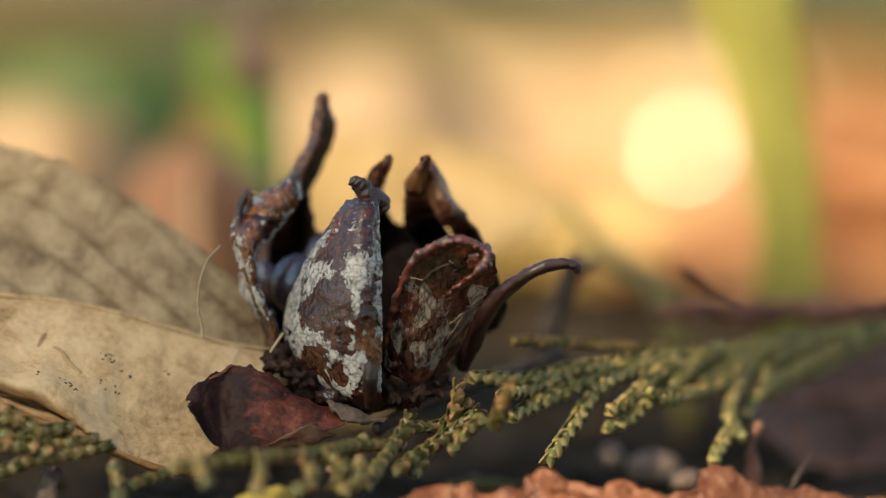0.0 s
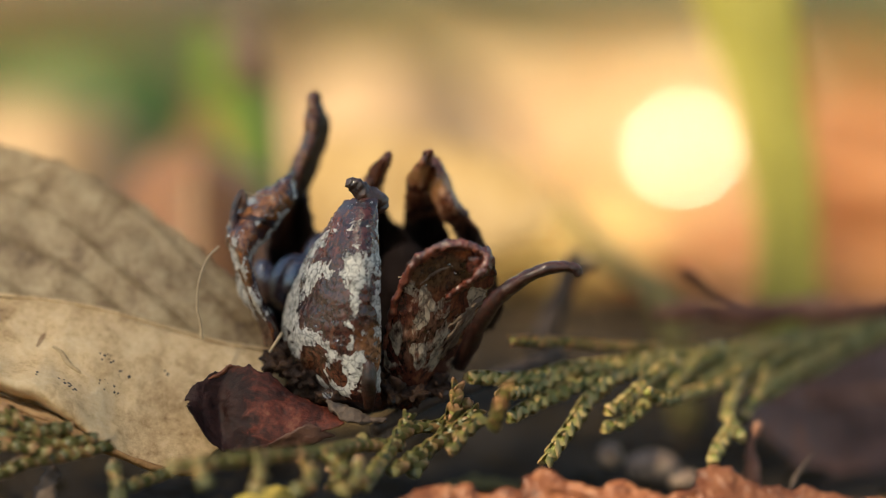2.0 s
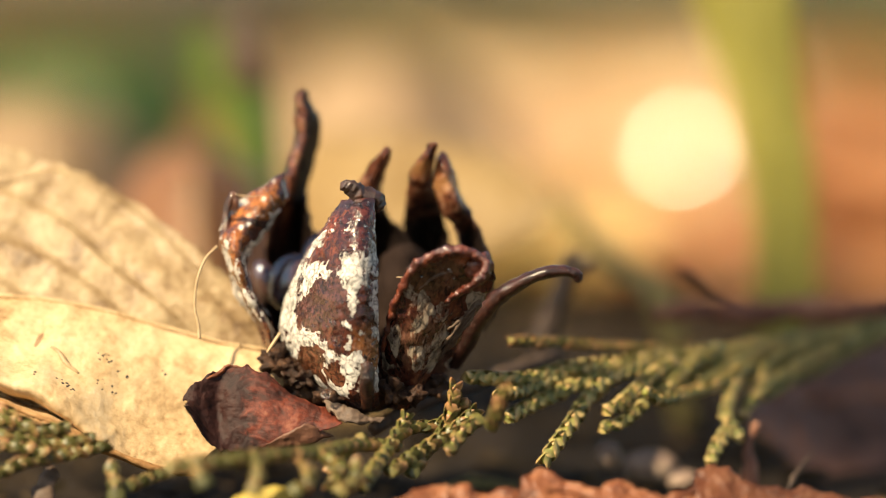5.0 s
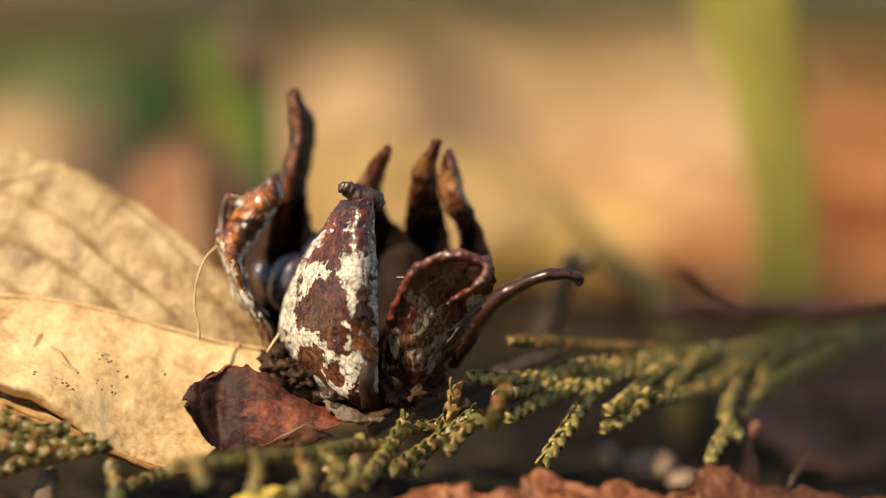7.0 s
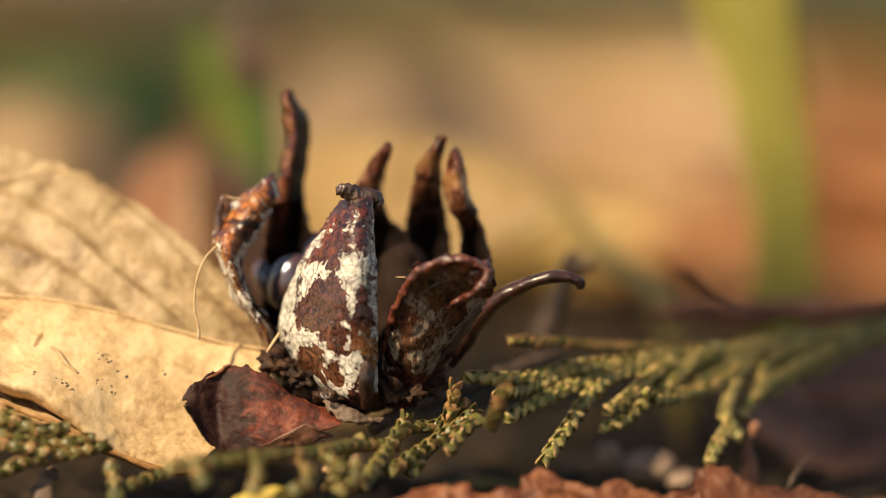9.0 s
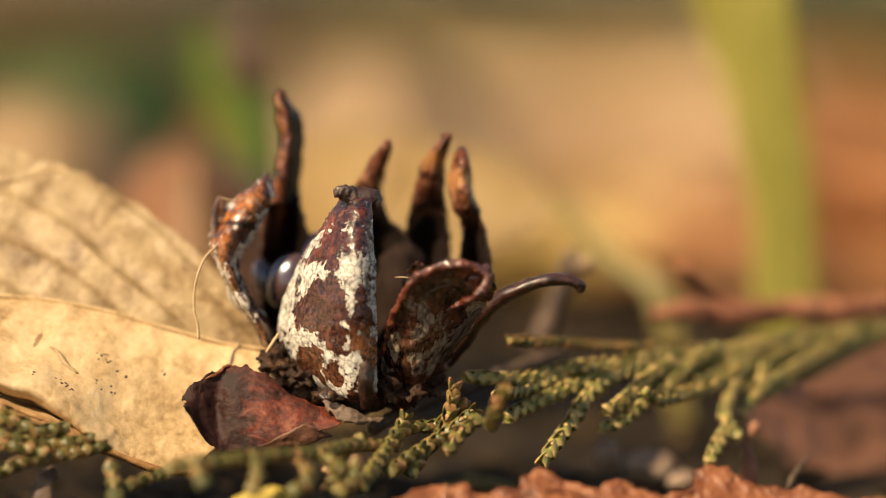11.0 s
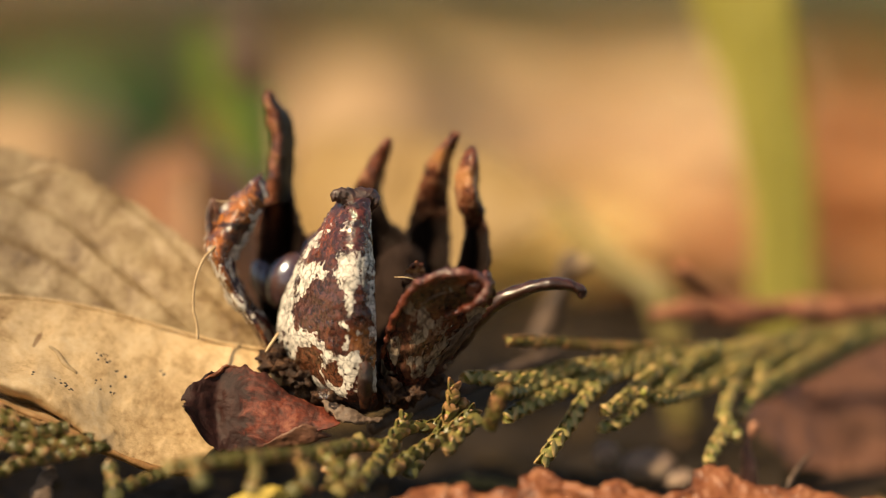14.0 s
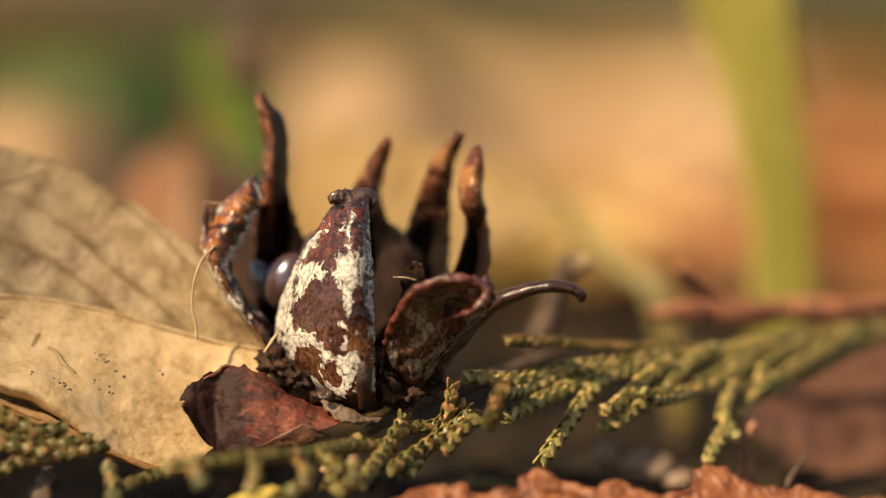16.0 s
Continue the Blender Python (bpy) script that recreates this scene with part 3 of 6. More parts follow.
def to_mesh(name, verts, faces, uvs=None, origin=(0, 0, 0), mats=(), which=None):
    me = bpy.data.meshes.new(name)
    v = (np.asarray(verts, float) - np.asarray(origin, float)) * MM
    me.from_pydata([tuple(x) for x in v], [], faces)
    if uvs is not None:
        layer = me.uv_layers.new(name="UVMap")
        idx = np.empty(len(me.loops), int)
        me.loops.foreach_get("vertex_index", idx)
        layer.data.foreach_set("uv", np.asarray(uvs, float)[idx].ravel())
    me.polygons.foreach_set("use_smooth", [True] * len(me.polygons))
    for m in mats:
        me.materials.append(m)
    if which is not None:
        me.polygons.foreach_set("material_index", which)
    me.validate()
    return me


def sheet(name, rows, nu, nv, thick, relief=0.0, scale=0.4, seed=1, ragged=0.0, rag_scale=0.9, origin=(0, 0, 0), mats=(), flip=1.0, inside=False, pleat=None, veins=()):
    """A thin shell through rows of control points in mm: u across a row, v from row to row."""
    s = spline(rows, nv)
    s = np.swapaxes(spline(np.swapaxes(s, 0, 1), nu), 0, 1)
    du, dv = np.gradient(s, axis=1), np.gradient(s, axis=0)
    u, v = np.meshgrid(np.linspace(0, 1, nu), np.linspace(0, 1, nv))
    if ragged:
        e = wobble(s, rag_scale, ragged, seed + 40)[..., None]
        s = s + unit(du) * ((2 * u - 1) ** 9)[..., None] * e + unit(dv) * ((2 * v - 1) ** 9)[..., None] * e
    n = unit(np.cross(du, dv)) * flip
    edge = np.minimum(np.minimum(u, 1 - u) * 8, np.minimum(v, 1 - v) * 8).clip(0, 1)
    th = thick * (0.35 + 0.65 * np.sqrt(edge))
    w = wobble(s, scale, relief, seed) if relief else np.zeros(s.shape[:2])
    w2 = wobble(s, scale * 4, relief * 0.35, seed + 5) if relief else w
    if pleat:
        w = w + pleat[0] * np.sin(2 * math.pi * (v * pleat[1] + u * pleat[2])) * np.sin(math.pi * u) ** 0.5
    for path in veins:
        # the blade steps down along a vein
        pts = spline([(a * 17.0, b * 44.0) for a, b in path], 40)
        gu, gv = u * 17.0, v * 44.0
        d2 = (gu[..., None] - pts[:, 0]) ** 2 + (gv[..., None] - pts[:, 1]) ** 2
        near = d2.argmin(-1)
        t = unit(np.gradient(pts, axis=0))[near]
        off = (gu - pts[near, 0]) * t[..., 1] - (gv - pts[near, 1]) * t[..., 0]
        ends = np.exp(-np.maximum(np.sqrt(d2.min(-1)) - np.abs(off), 0))
        w = w + 0.55 * np.tanh(off / 0.45) * np.exp(-np.abs(off) / 2.6) * ends
    top = s + n * (w + w2 + th * 0.5)[..., None]
    low = s + n * (w - th * 0.5)[..., None]
    k = nu * nv
    verts = np.concatenate([top.reshape(-1, 3), low.reshape(-1, 3)])
    g = np.arange(k).reshape(nv, nu)
    faces = []
    for j in range(nv - 1):
        for i in range(nu - 1):
            a, b, c, d = int(g[j, i]), int(g[j, i + 1]), int(g[j + 1, i + 1]), int(g[j + 1, i])
            faces += [(a, b, c, d), (a + k, d + k, c + k, b + k)]
    inner = [f % 2 for f in range(len(faces))] if inside else None
    ring = list(g[0]) + list(g[1:, -1]) + list(g[-1, -2::-1]) + list(g[-2:0:-1, 0])
    for a, b in zip(ring, ring[1:] + ring[:1]):
        faces.append((int(b), int(a), int(a) + k, int(b) + k))
        if inner is not None:
            inner.append(1)
    uv = np.stack([u, v], -1).reshape(-1, 2)
    return to_mesh(name, verts, faces, np.concatenate([uv, uv]), origin, mats, inner)


def on_sheet(rows, path, lift=0.0):
    """Places on such a shell at (u, v), raised a little."""
    s = spline(rows, 61)
    s = np.swapaxes(spline(np.swapaxes(s, 0, 1), 61), 0, 1)
    n = unit(np.cross(np.gradient(s, axis=1), np.gradient(s, axis=0)))
    out = []
    for u, v in path:
        j, i = round(min(max(v, 0), 1) * 60), round(min(max(u, 0), 1) * 60)
        out.append(tuple(s[j, i] + n[j, i] * lift))
    return out


def tube(name, pts, radii, segs=12, n=30, relief=0.0, scale=0.6, seed=1, flat=1.0, origin=(0, 0, 0), mats=()):
    """A tapered, uneven rod through pts in mm; flat squeezes it across."""
    c = spline(pts, n)
    r = spline(np.asarray(radii, float)[:, None], n)[:, 0].clip(0.01)
    t = unit(np.gradient(c, axis=0))
    ref = np.array([0.0, 1.0, 0.05])
    a = unit(np.cross(t, ref))
    b = unit(np.cross(t, a))
    ang = np.linspace(0, 2 * math.pi, segs, endpoint=False)
    d = a[:, None] * np.cos(ang)[None, :, None] + b[:, None] * (np.sin(ang) * flat)[None, :, None]
    p = c[:, None] + d * r[:, None, None]
    if relief:
        p = p + unit(d) * (wobble(p, scale, relief, seed) + wobble(p, scale * 4, relief * 0.4, seed + 3))[..., None]
    verts = [*p.reshape(-1, 3), c[0] - t[0] * r[0] * 0.5, c[-1] + t[-1] * r[-1] * 0.6]
    faces = []
    for j in range(n - 1):
        for i in range(segs):
            q = (i + 1) % segs
            faces.append((j * segs + i, j * segs + q, (j + 1) * segs + q, (j + 1) * segs + i))
    for i in range(segs):
        q = (i + 1) % segs
        faces.append((n * segs, q, i))
        faces.append((n * segs + 1, (n - 1) * segs + i, (n - 1) * segs + q))
    uv = [(i / segs, j / n) for j in range(n) for i in range(segs)] + [(0, 0), (0, 1)]
    return to_mesh(name, verts, faces, uv, origin, mats)


def lump(name, centre, radii, segs=28, rings=18, relief=0.3, scale=0.35, seed=1, tilt=(0, 0, 0), origin=(0, 0, 0), mats=()):
    """An uneven rounded body."""
    e = Euler([radians(x) for x in tilt]).to_matrix()
    verts, faces = [], []
    for j in range(rings + 1):
        th = math.pi * j / rings
        for i in range(segs):
            ph = 2 * math.pi * i / segs
            d = Vector((math.sin(th) * math.cos(ph), math.sin(th) * math.sin(ph), math.cos(th)))
            q = Vector((d.x * radii[0], d.y * radii[1], d.z * radii[2]))
            q += d * noise.fractal(q * scale + Vector((seed * 5.1, seed, -seed)), 0.9, 2.0, 4) * relief
            verts.append(e @ q + Vector(centre))
    for j in range(rings):
        for i in range(segs):
            k = (i + 1) % segs
            faces.append((j * segs + i, (j + 1) * segs + i, (j + 1) * segs + k, j * segs + k))
    return to_mesh(name, verts, faces, None, origin, mats)


def thing(name, label, category, group="", at=(0, 0, 0)):
    ob = new(name)
    ob.empty_display_size = 0.005
    ob.location = Vector(at) * MM
    return tagged(ob, label, category, group)


def part(name, me, parent, label="", at=(0, 0, 0)):
    ob = new(name, me)
    ob.parent = parent
    ob.location = Vector(at) * MM
    if label:
        ob["label"] = label
    return ob


# ---- ground ----
def build_ground():
    ring = np.concatenate([np.linspace(0, 60, 31), np.geomspace(64, 900, 44), np.geomspace(1000, 40000, 16)])
    segs = 96
    verts, faces = [(0, 0, -13.4)], []
    for r in ring[1:]:
        for i in range(segs):
            a = 2 * math.pi * i / segs
            x, y = r * math.cos(a), r * math.sin(a)
            h = noise.fractal(Vector((x * 0.02, y * 0.02, 3)), 0.9, 2.0, 5) * (1.2 + min(r, 900) * 0.006)
            h += noise.fractal(Vector((x * 0.15, y * 0.15, 8)), 0.9, 2.0, 3) * 0.7
            verts.append((x, y, -13.4 + h))
    for i in range(segs):
        faces.append((0, 1 + i, 1 + (i + 1) % segs))
    for j in range(len(ring) - 2):
        for i in range(segs):
            k = (i + 1) % segs
            a, b = 1 + j * segs, 1 + (j + 1) * segs
            faces.append((a + i, b + i, b + k, a + k))
    ob = new("ground", to_mesh("ground", verts, faces, None, mats=(SOIL,)))
    tagged(ob, "dark crumbly soil under fallen leaves", "ground", kind="structure")


build_ground()


# ---- the seed capsule ----
def valve(parent, name, hinge, rows, mats, label, thick=0.9, relief=0.35, seed=1, nu=40, nv=70, inside=True, flip=1.0, ragged=0.3):
    me = sheet(name, rows, nu, nv, thick, relief, 0.45, seed, ragged, 1.1, hinge, mats, flip, inside)
    return part(name, me, parent, label, hinge)


capsule = thing("seed_capsule", "split brown woody seed capsule with flaking pale skin, spreading valves", "seed capsule")
H_FRONT = (-1.2, -2.9, 1.3)
FRONT = [
    [(-2.4, -2.0, 0.2), (-1.4, -4.0, 0.1), (-0.2, -5.5, 0.1), (0.8, -5.0, 0.6)],
    [(-7.1, -0.8, 2.9), (-4.6, -5.3, 2.5), (-1.7, -8.3, 2.5), (0.6, -7.3, 3.1)],
    [(-10.3, 0.6, 7.3), (-6.9, -5.3, 8.0), (-2.3, -9.3, 8.3), (0.7, -7.9, 7.6)],
    [(-10.0, 1.0, 11.1), (-6.8, -4.9, 12.5), (-2.4, -9.4, 13.4), (0.6, -7.7, 13.3)],
    [(-7.7, -0.5, 16.7), (-5.5, -5.0, 17.3), (-1.9, -8.5, 18.0), (0.4, -6.9, 18.2)],
    [(-5.4, -2.2, 20.2), (-3.6, -5.2, 21.0), (-1.5, -7.2, 21.5), (0.2, -6.1, 21.6)],
    [(-3.4, -3.0, 23.2), (-2.3, -4.5, 23.6), (-1.0, -5.5, 23.7), (0.2, -5.0, 23.6)]]
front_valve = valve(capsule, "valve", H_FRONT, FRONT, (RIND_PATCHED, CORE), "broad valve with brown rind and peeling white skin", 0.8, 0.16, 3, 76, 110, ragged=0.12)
H_BEAK = (-0.6, -4.0, 22.9)
beak = part("beak", tube("beak", [(0.6, -3.6, 22.5), (-0.2, -4.0, 23.5), (-1.4, -4.4, 24.0), (-2.6, -4.9, 24.5), (-3.5, -4.8, 24.9)],
                         [1.0, 1.15, 1.0, 0.85, 0.65], 16, 40, 0.4, 0.7, 4, 0.9,
                         H_BEAK, (BEAK,)), front_valve, "dark curled beak at the valve's tip", tuple(np.subtract(H_BEAK, H_FRONT)))
H_BOWL = (4.8, -0.9, 1.1)
BOWL = [
    [(0.8, 0.0, 0.0), (3.5, -1.5, -0.4), (7.3, 1.1, 1.5)],
    [(0.8, -3.1, 4.5), (4.8, -4.6, 4.7), (8.6, -0.6, 4.9)],
    [(1.6, -5.8, 8.6), (5.9, -6.7, 8.7), (10.4, -3.3, 8.7)],
    [(2.7, -8.4, 12.7), (7.0, -8.3, 12.7), (12.3, -6.0, 11.8)],
    [(4.1, -10.7, 15.9), (8.4, -9.5, 15.4), (13.7, -7.8, 14.4)],
    [(5.9, -11.3, 17.1), (9.8, -10.8, 17.1), (13.5, -9.1, 16.3)],
    [(8.0, -11.5, 17.7), (10.3, -11.5, 17.9), (12.5, -10.0, 17.4)]]
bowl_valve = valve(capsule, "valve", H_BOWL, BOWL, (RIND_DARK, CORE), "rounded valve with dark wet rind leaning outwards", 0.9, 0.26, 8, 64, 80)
rim = part("rim", tube("rim", [(1.1, -4.7, 6.3), (2.0, -7.0, 9.9), (3.2, -9.3, 13.4), (4.9, -11.0, 16.1), (7.7, -11.7, 17.6), (10.3, -11.9, 17.8), (12.0, -10.9, 17.1)],
                       [0.25, 0.33, 0.42, 0.52, 0.56, 0.55, 0.45], 14, 100, 0.32, 0.8, 5, 0.9, H_BOWL, (RED_RIM,)),
           bowl_valve, "rolled red-brown rim", (0, 0, 0))
curl = part("curl", tube("curl", [(11.7, -11.1, 17.3), (12.6, -11.2, 16.5), (12.5, -11.5, 15.3), (11.4, -11.4, 14.2), (10.0, -10.1, 13.3), (8.7, -8.8, 12.4), (8.0, -7.8, 11.7)],
                          [0.4, 0.5, 0.5, 0.46, 0.4, 0.3, 0.15], 14, 80, 0.28, 0.9, 6, 1.2, H_BOWL, (RED_RIM,)), bowl_valve, "inward red-brown curl", (0, 0, 0))
fold = part("fold", lump("fold", (12.1, -9.8, 16.0), (1.7, 1.3, 1.5), 36, 24, 0.9, 0.7, 6, (0, 25, 0), H_BOWL, (RED_RIM,)), bowl_valve, "folded red-brown lip", (0, 0, 0))
edge_strip = part("edge_strip", tube("edge_strip", [(7.4, -3.0, 5.2), (8.9, -4.9, 7.9), (10.7, -6.3, 10.3), (12.2, -7.0, 12.1)], [0.2, 0.5, 0.6, 0.2], 12, 40, 0.4, 1.3, 9, 0.5,
                                     H_BOWL, (TWIG,)), bowl_valve, "pale torn fibre along the valve's edge", (0, 0, 0))
for path, thick in (([(11.8, -7.0, 11.2), (9.7, -6.0, 8.7), (7.3, -3.6, 5.2)], 0.17), ([(11.3, -6.8, 10.17), (9.3, -5.6, 7.9), (7.8, -3.8, 5.8)], 0.17), ([(10.5, -7.2, 10.7), (8.9, -6.2, 8.2), (6.8, -4.2, 5.7)], 0.17), ([(11.5, -7.2, 11.4), (10.2, -7.0, 10.17), (8.3, -6.4, 8.7)], 0.17), ([(8.9, -10.6, 15.5), (7.0, -10.2, 14.8), (5.4, -9.6, 13.6)], 0.13)):
    part("fibre", tube("fibre", [tuple(p) for p in path], [thick * 0.5, thick, thick * 0.4], 8, 24, 0.16, 1.6, 4, 0.6, H_BOWL, (TWIG,)), bowl_valve, "pale torn fibre")
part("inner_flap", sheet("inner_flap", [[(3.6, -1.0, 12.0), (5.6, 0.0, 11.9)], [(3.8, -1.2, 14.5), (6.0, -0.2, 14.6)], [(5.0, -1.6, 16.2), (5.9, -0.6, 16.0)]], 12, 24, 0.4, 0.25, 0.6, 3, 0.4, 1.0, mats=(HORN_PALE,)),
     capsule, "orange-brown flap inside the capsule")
H_LEFT = (-10.9, 1.6, 6.4)
left_valve = valve(capsule, "valve", H_LEFT, [
    [(-11.7, 3.4, 4.9), (-11.0, 0.5, 5.3), (-9.9, 2.5, 5.9)],
    [(-13.6, 2.8, 8.9), (-12.4, -1.2, 9.4), (-11.4, 3.7, 8.4)],
    [(-15.7, 3.1, 12.1), (-14.4, -0.9, 12.7), (-13.6, 5.0, 11.2)],
    [(-17.0, 2.4, 16.2), (-15.7, -1.6, 16.5), (-14.7, 4.3, 14.7)],
    [(-17.9, 2.6, 18.3), (-15.8, -0.4, 18.7), (-14.0, 3.0, 17.3)],
    [(-16.9, 3.8, 20.6), (-14.4, 0.8, 20.7), (-11.9, 3.3, 20.4)],
    [(-15.2, 5.0, 22.8), (-12.9, 2.0, 22.8), (-10.9, 3.4, 22.2)],
    [(-13.2, 5.1, 24.1), (-11.8, 3.1, 24.1), (-10.5, 4.0, 23.3)],
    [(-11.4, 5.2, 25.4), (-10.9, 4.3, 25.7), (-10.6, 5.2, 25.1)]],
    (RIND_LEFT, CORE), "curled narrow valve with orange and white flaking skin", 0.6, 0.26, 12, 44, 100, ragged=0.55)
hook = part("hook", tube("hook", [(-17.1, 1.6, 18.7), (-17.2, 2.8, 20.9), (-16.6, 3.0, 23.2), (-16.2, 3.0, 22.4), (-16.1, 2.8, 20.4)], [0.5, 0.45, 0.4, 0.4, 0.3], 10, 30, 0.15, 1, 3, 1,
                         H_LEFT, (HORN,)), left_valve, "small upright brown hook", (0, 0, 0))
rind_thread = part("thread", tube("thread", [(-16.5, 3.0, 23.4), (-15.0, 2.0, 23.2), (-13.3, 2.0, 23.3)], [0.06, 0.05, 0.06], 6, 14, 0, 1, 1, 1, H_LEFT, (STRAW,)), left_valve,
                   "fine dry thread", (0, 0, 0))
H_HORN = (-8.6, 9.8, 8.9)
horn_valve = valve(capsule, "valve", H_HORN, [
    [(-13.5, 8.6, 7.1), (-10.8, 14.5, 5.4), (-6.9, 9.6, 7.0)],
    [(-12.6, 9.2, 12.9), (-10.2, 16.1, 12.2), (-6.7, 10.3, 14.1)],
    [(-12.7, 9.5, 16.8), (-9.8, 16.0, 16.2), (-6.9, 10.6, 17.7)],
    [(-12.2, 9.8, 20.0), (-9.6, 15.3, 19.6), (-7.5, 10.8, 20.3)],
    [(-11.6, 11.1, 23.2), (-9.7, 11.1, 23.2), (-8.0, 14.1, 23.0)],
    [(-11.0, 11.4, 24.6), (-9.5, 10.4, 24.7), (-8.2, 14.2, 24.4)]],
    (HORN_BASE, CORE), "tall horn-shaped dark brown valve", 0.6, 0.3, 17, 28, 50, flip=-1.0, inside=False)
H_TIP = (-9.3, 12.0, 22.8)
TIP = [
    [(-11.6, 11.0, 22.0), (-9.9, 10.0, 22.1), (-8.0, 14.0, 21.8)],
    [(-11.0, 11.2, 24.3), (-9.5, 9.7, 24.4), (-8.0, 14.2, 24.1)],
    [(-10.3, 11.3, 26.4), (-9.1, 9.3, 26.5), (-7.5, 14.4, 26.5)],
    [(-9.7, 11.6, 29.3), (-8.6, 9.6, 29.4), (-7.1, 14.6, 29.3)],
    [(-9.9, 11.8, 31.9), (-8.7, 9.8, 32.0), (-7.3, 13.8, 32.0)],
    [(-10.1, 12.0, 33.7), (-9.3, 10.5, 33.7), (-8.4, 12.9, 33.2)],
    [(-9.7, 12.1, 34.7), (-9.3, 11.6, 34.9), (-8.9, 12.1, 34.6)]]
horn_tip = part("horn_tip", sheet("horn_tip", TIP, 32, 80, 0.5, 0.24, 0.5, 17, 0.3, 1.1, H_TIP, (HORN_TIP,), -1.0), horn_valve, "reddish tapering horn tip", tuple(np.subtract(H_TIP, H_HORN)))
H_MID = (1.1, 11.4, 15.3)
MID = [
    [(-1.4, 8.8, 8.4), (1.1, 14.7, 7.7), (5.1, 8.8, 8.4)],
    [(-2.6, 10.4, 16.0), (0.3, 15.4, 15.6), (3.9, 10.6, 17.7)],
    [(-2.4, 11.0, 22.4), (-0.1, 10.0, 22.5), (1.4, 11.8, 20.2)],
    [(-2.0, 10.1, 24.2), (-0.1, 8.7, 24.5), (0.8, 11.6, 23.8)],
    [(-0.8, 9.6, 26.2), (0.6, 8.1, 26.3), (1.4, 10.8, 26.1)],
    [(0.4, 8.1, 27.8), (1.3, 7.0, 27.9), (1.9, 8.6, 27.9)],
    [(1.2, 7.1, 28.6), (1.7, 7.4, 29.0), (2.1, 7.1, 28.6)]]
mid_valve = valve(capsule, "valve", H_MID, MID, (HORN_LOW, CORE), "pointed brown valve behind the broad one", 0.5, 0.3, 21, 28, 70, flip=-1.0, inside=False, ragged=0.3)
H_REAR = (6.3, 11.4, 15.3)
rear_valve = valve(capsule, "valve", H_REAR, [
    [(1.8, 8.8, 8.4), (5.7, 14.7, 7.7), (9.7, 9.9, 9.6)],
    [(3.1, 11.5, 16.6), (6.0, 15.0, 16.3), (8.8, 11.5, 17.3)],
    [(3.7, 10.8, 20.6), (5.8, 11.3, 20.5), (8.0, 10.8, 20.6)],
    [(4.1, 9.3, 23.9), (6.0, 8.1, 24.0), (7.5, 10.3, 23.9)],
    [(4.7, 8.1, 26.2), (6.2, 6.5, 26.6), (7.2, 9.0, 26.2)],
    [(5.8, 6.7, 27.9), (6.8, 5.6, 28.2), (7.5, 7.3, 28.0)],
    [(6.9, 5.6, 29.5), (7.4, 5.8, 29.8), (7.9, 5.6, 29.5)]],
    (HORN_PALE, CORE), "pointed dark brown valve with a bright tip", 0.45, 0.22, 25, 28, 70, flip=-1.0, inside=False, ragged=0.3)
H_SIDE = (12.2, 6.3, 15.1)
SIDE = [
    [(8.9, 4.8, 8.8), (11.5, 8.6, 7.1), (13.7, 3.9, 10.2)],
    [(9.9, 5.4, 16.2), (11.7, 8.4, 15.9), (13.2, 4.4, 16.1)],
    [(9.6, 6.7, 19.3), (11.0, 8.2, 18.8), (12.3, 5.7, 19.4)],
    [(8.3, 6.4, 21.6), (10.0, 4.9, 22.0), (11.1, 6.9, 21.9)],
    [(7.6, 6.6, 24.1), (9.1, 4.8, 24.6), (10.3, 7.1, 24.1)],
    [(7.9, 6.8, 26.2), (9.0, 5.1, 26.5), (9.8, 6.8, 26.2)],
    [(8.3, 7.0, 27.9), (8.8, 7.1, 28.4), (9.4, 6.5, 27.9)]]
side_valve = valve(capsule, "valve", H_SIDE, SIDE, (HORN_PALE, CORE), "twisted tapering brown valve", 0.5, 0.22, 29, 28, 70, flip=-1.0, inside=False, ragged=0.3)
H_ARM = (12.1, -0.1, 10.0)
ARM_LINE = [(8.9, 2.4, 4.5), (10.5, 0.6, 7.0), (12.0, -1.1, 9.9), (14.1, -1.9, 12.2), (16.5, -2.8, 13.7), (19.1, -3.7, 14.8), (21.5, -3.7, 15.0), (22.9, -3.7, 14.6), (23.2, -3.8, 13.8)]
arm_valve = part("valve", tube("valve", ARM_LINE,
                               [0.9, 1.0, 1.0, 0.95, 0.8, 0.7, 0.68, 0.62, 0.4], 16, 70, 0.14, 0.8, 33, 1.3, H_ARM, (ARM,)), capsule,
                 "thin wet brown valve curling outwards like an arm", H_ARM)
calyx = part("calyx", lump("calyx", (-3.1, 3.2, 2.6), (7.4, 8.0, 3.6), 64, 36, 1.2, 0.6, 3, mats=(CRUST,)), capsule, "dark crusted base of the capsule")
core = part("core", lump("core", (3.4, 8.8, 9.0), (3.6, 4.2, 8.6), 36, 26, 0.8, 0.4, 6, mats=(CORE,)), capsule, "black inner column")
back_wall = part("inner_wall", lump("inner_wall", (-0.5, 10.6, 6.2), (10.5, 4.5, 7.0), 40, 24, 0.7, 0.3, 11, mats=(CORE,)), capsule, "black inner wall")
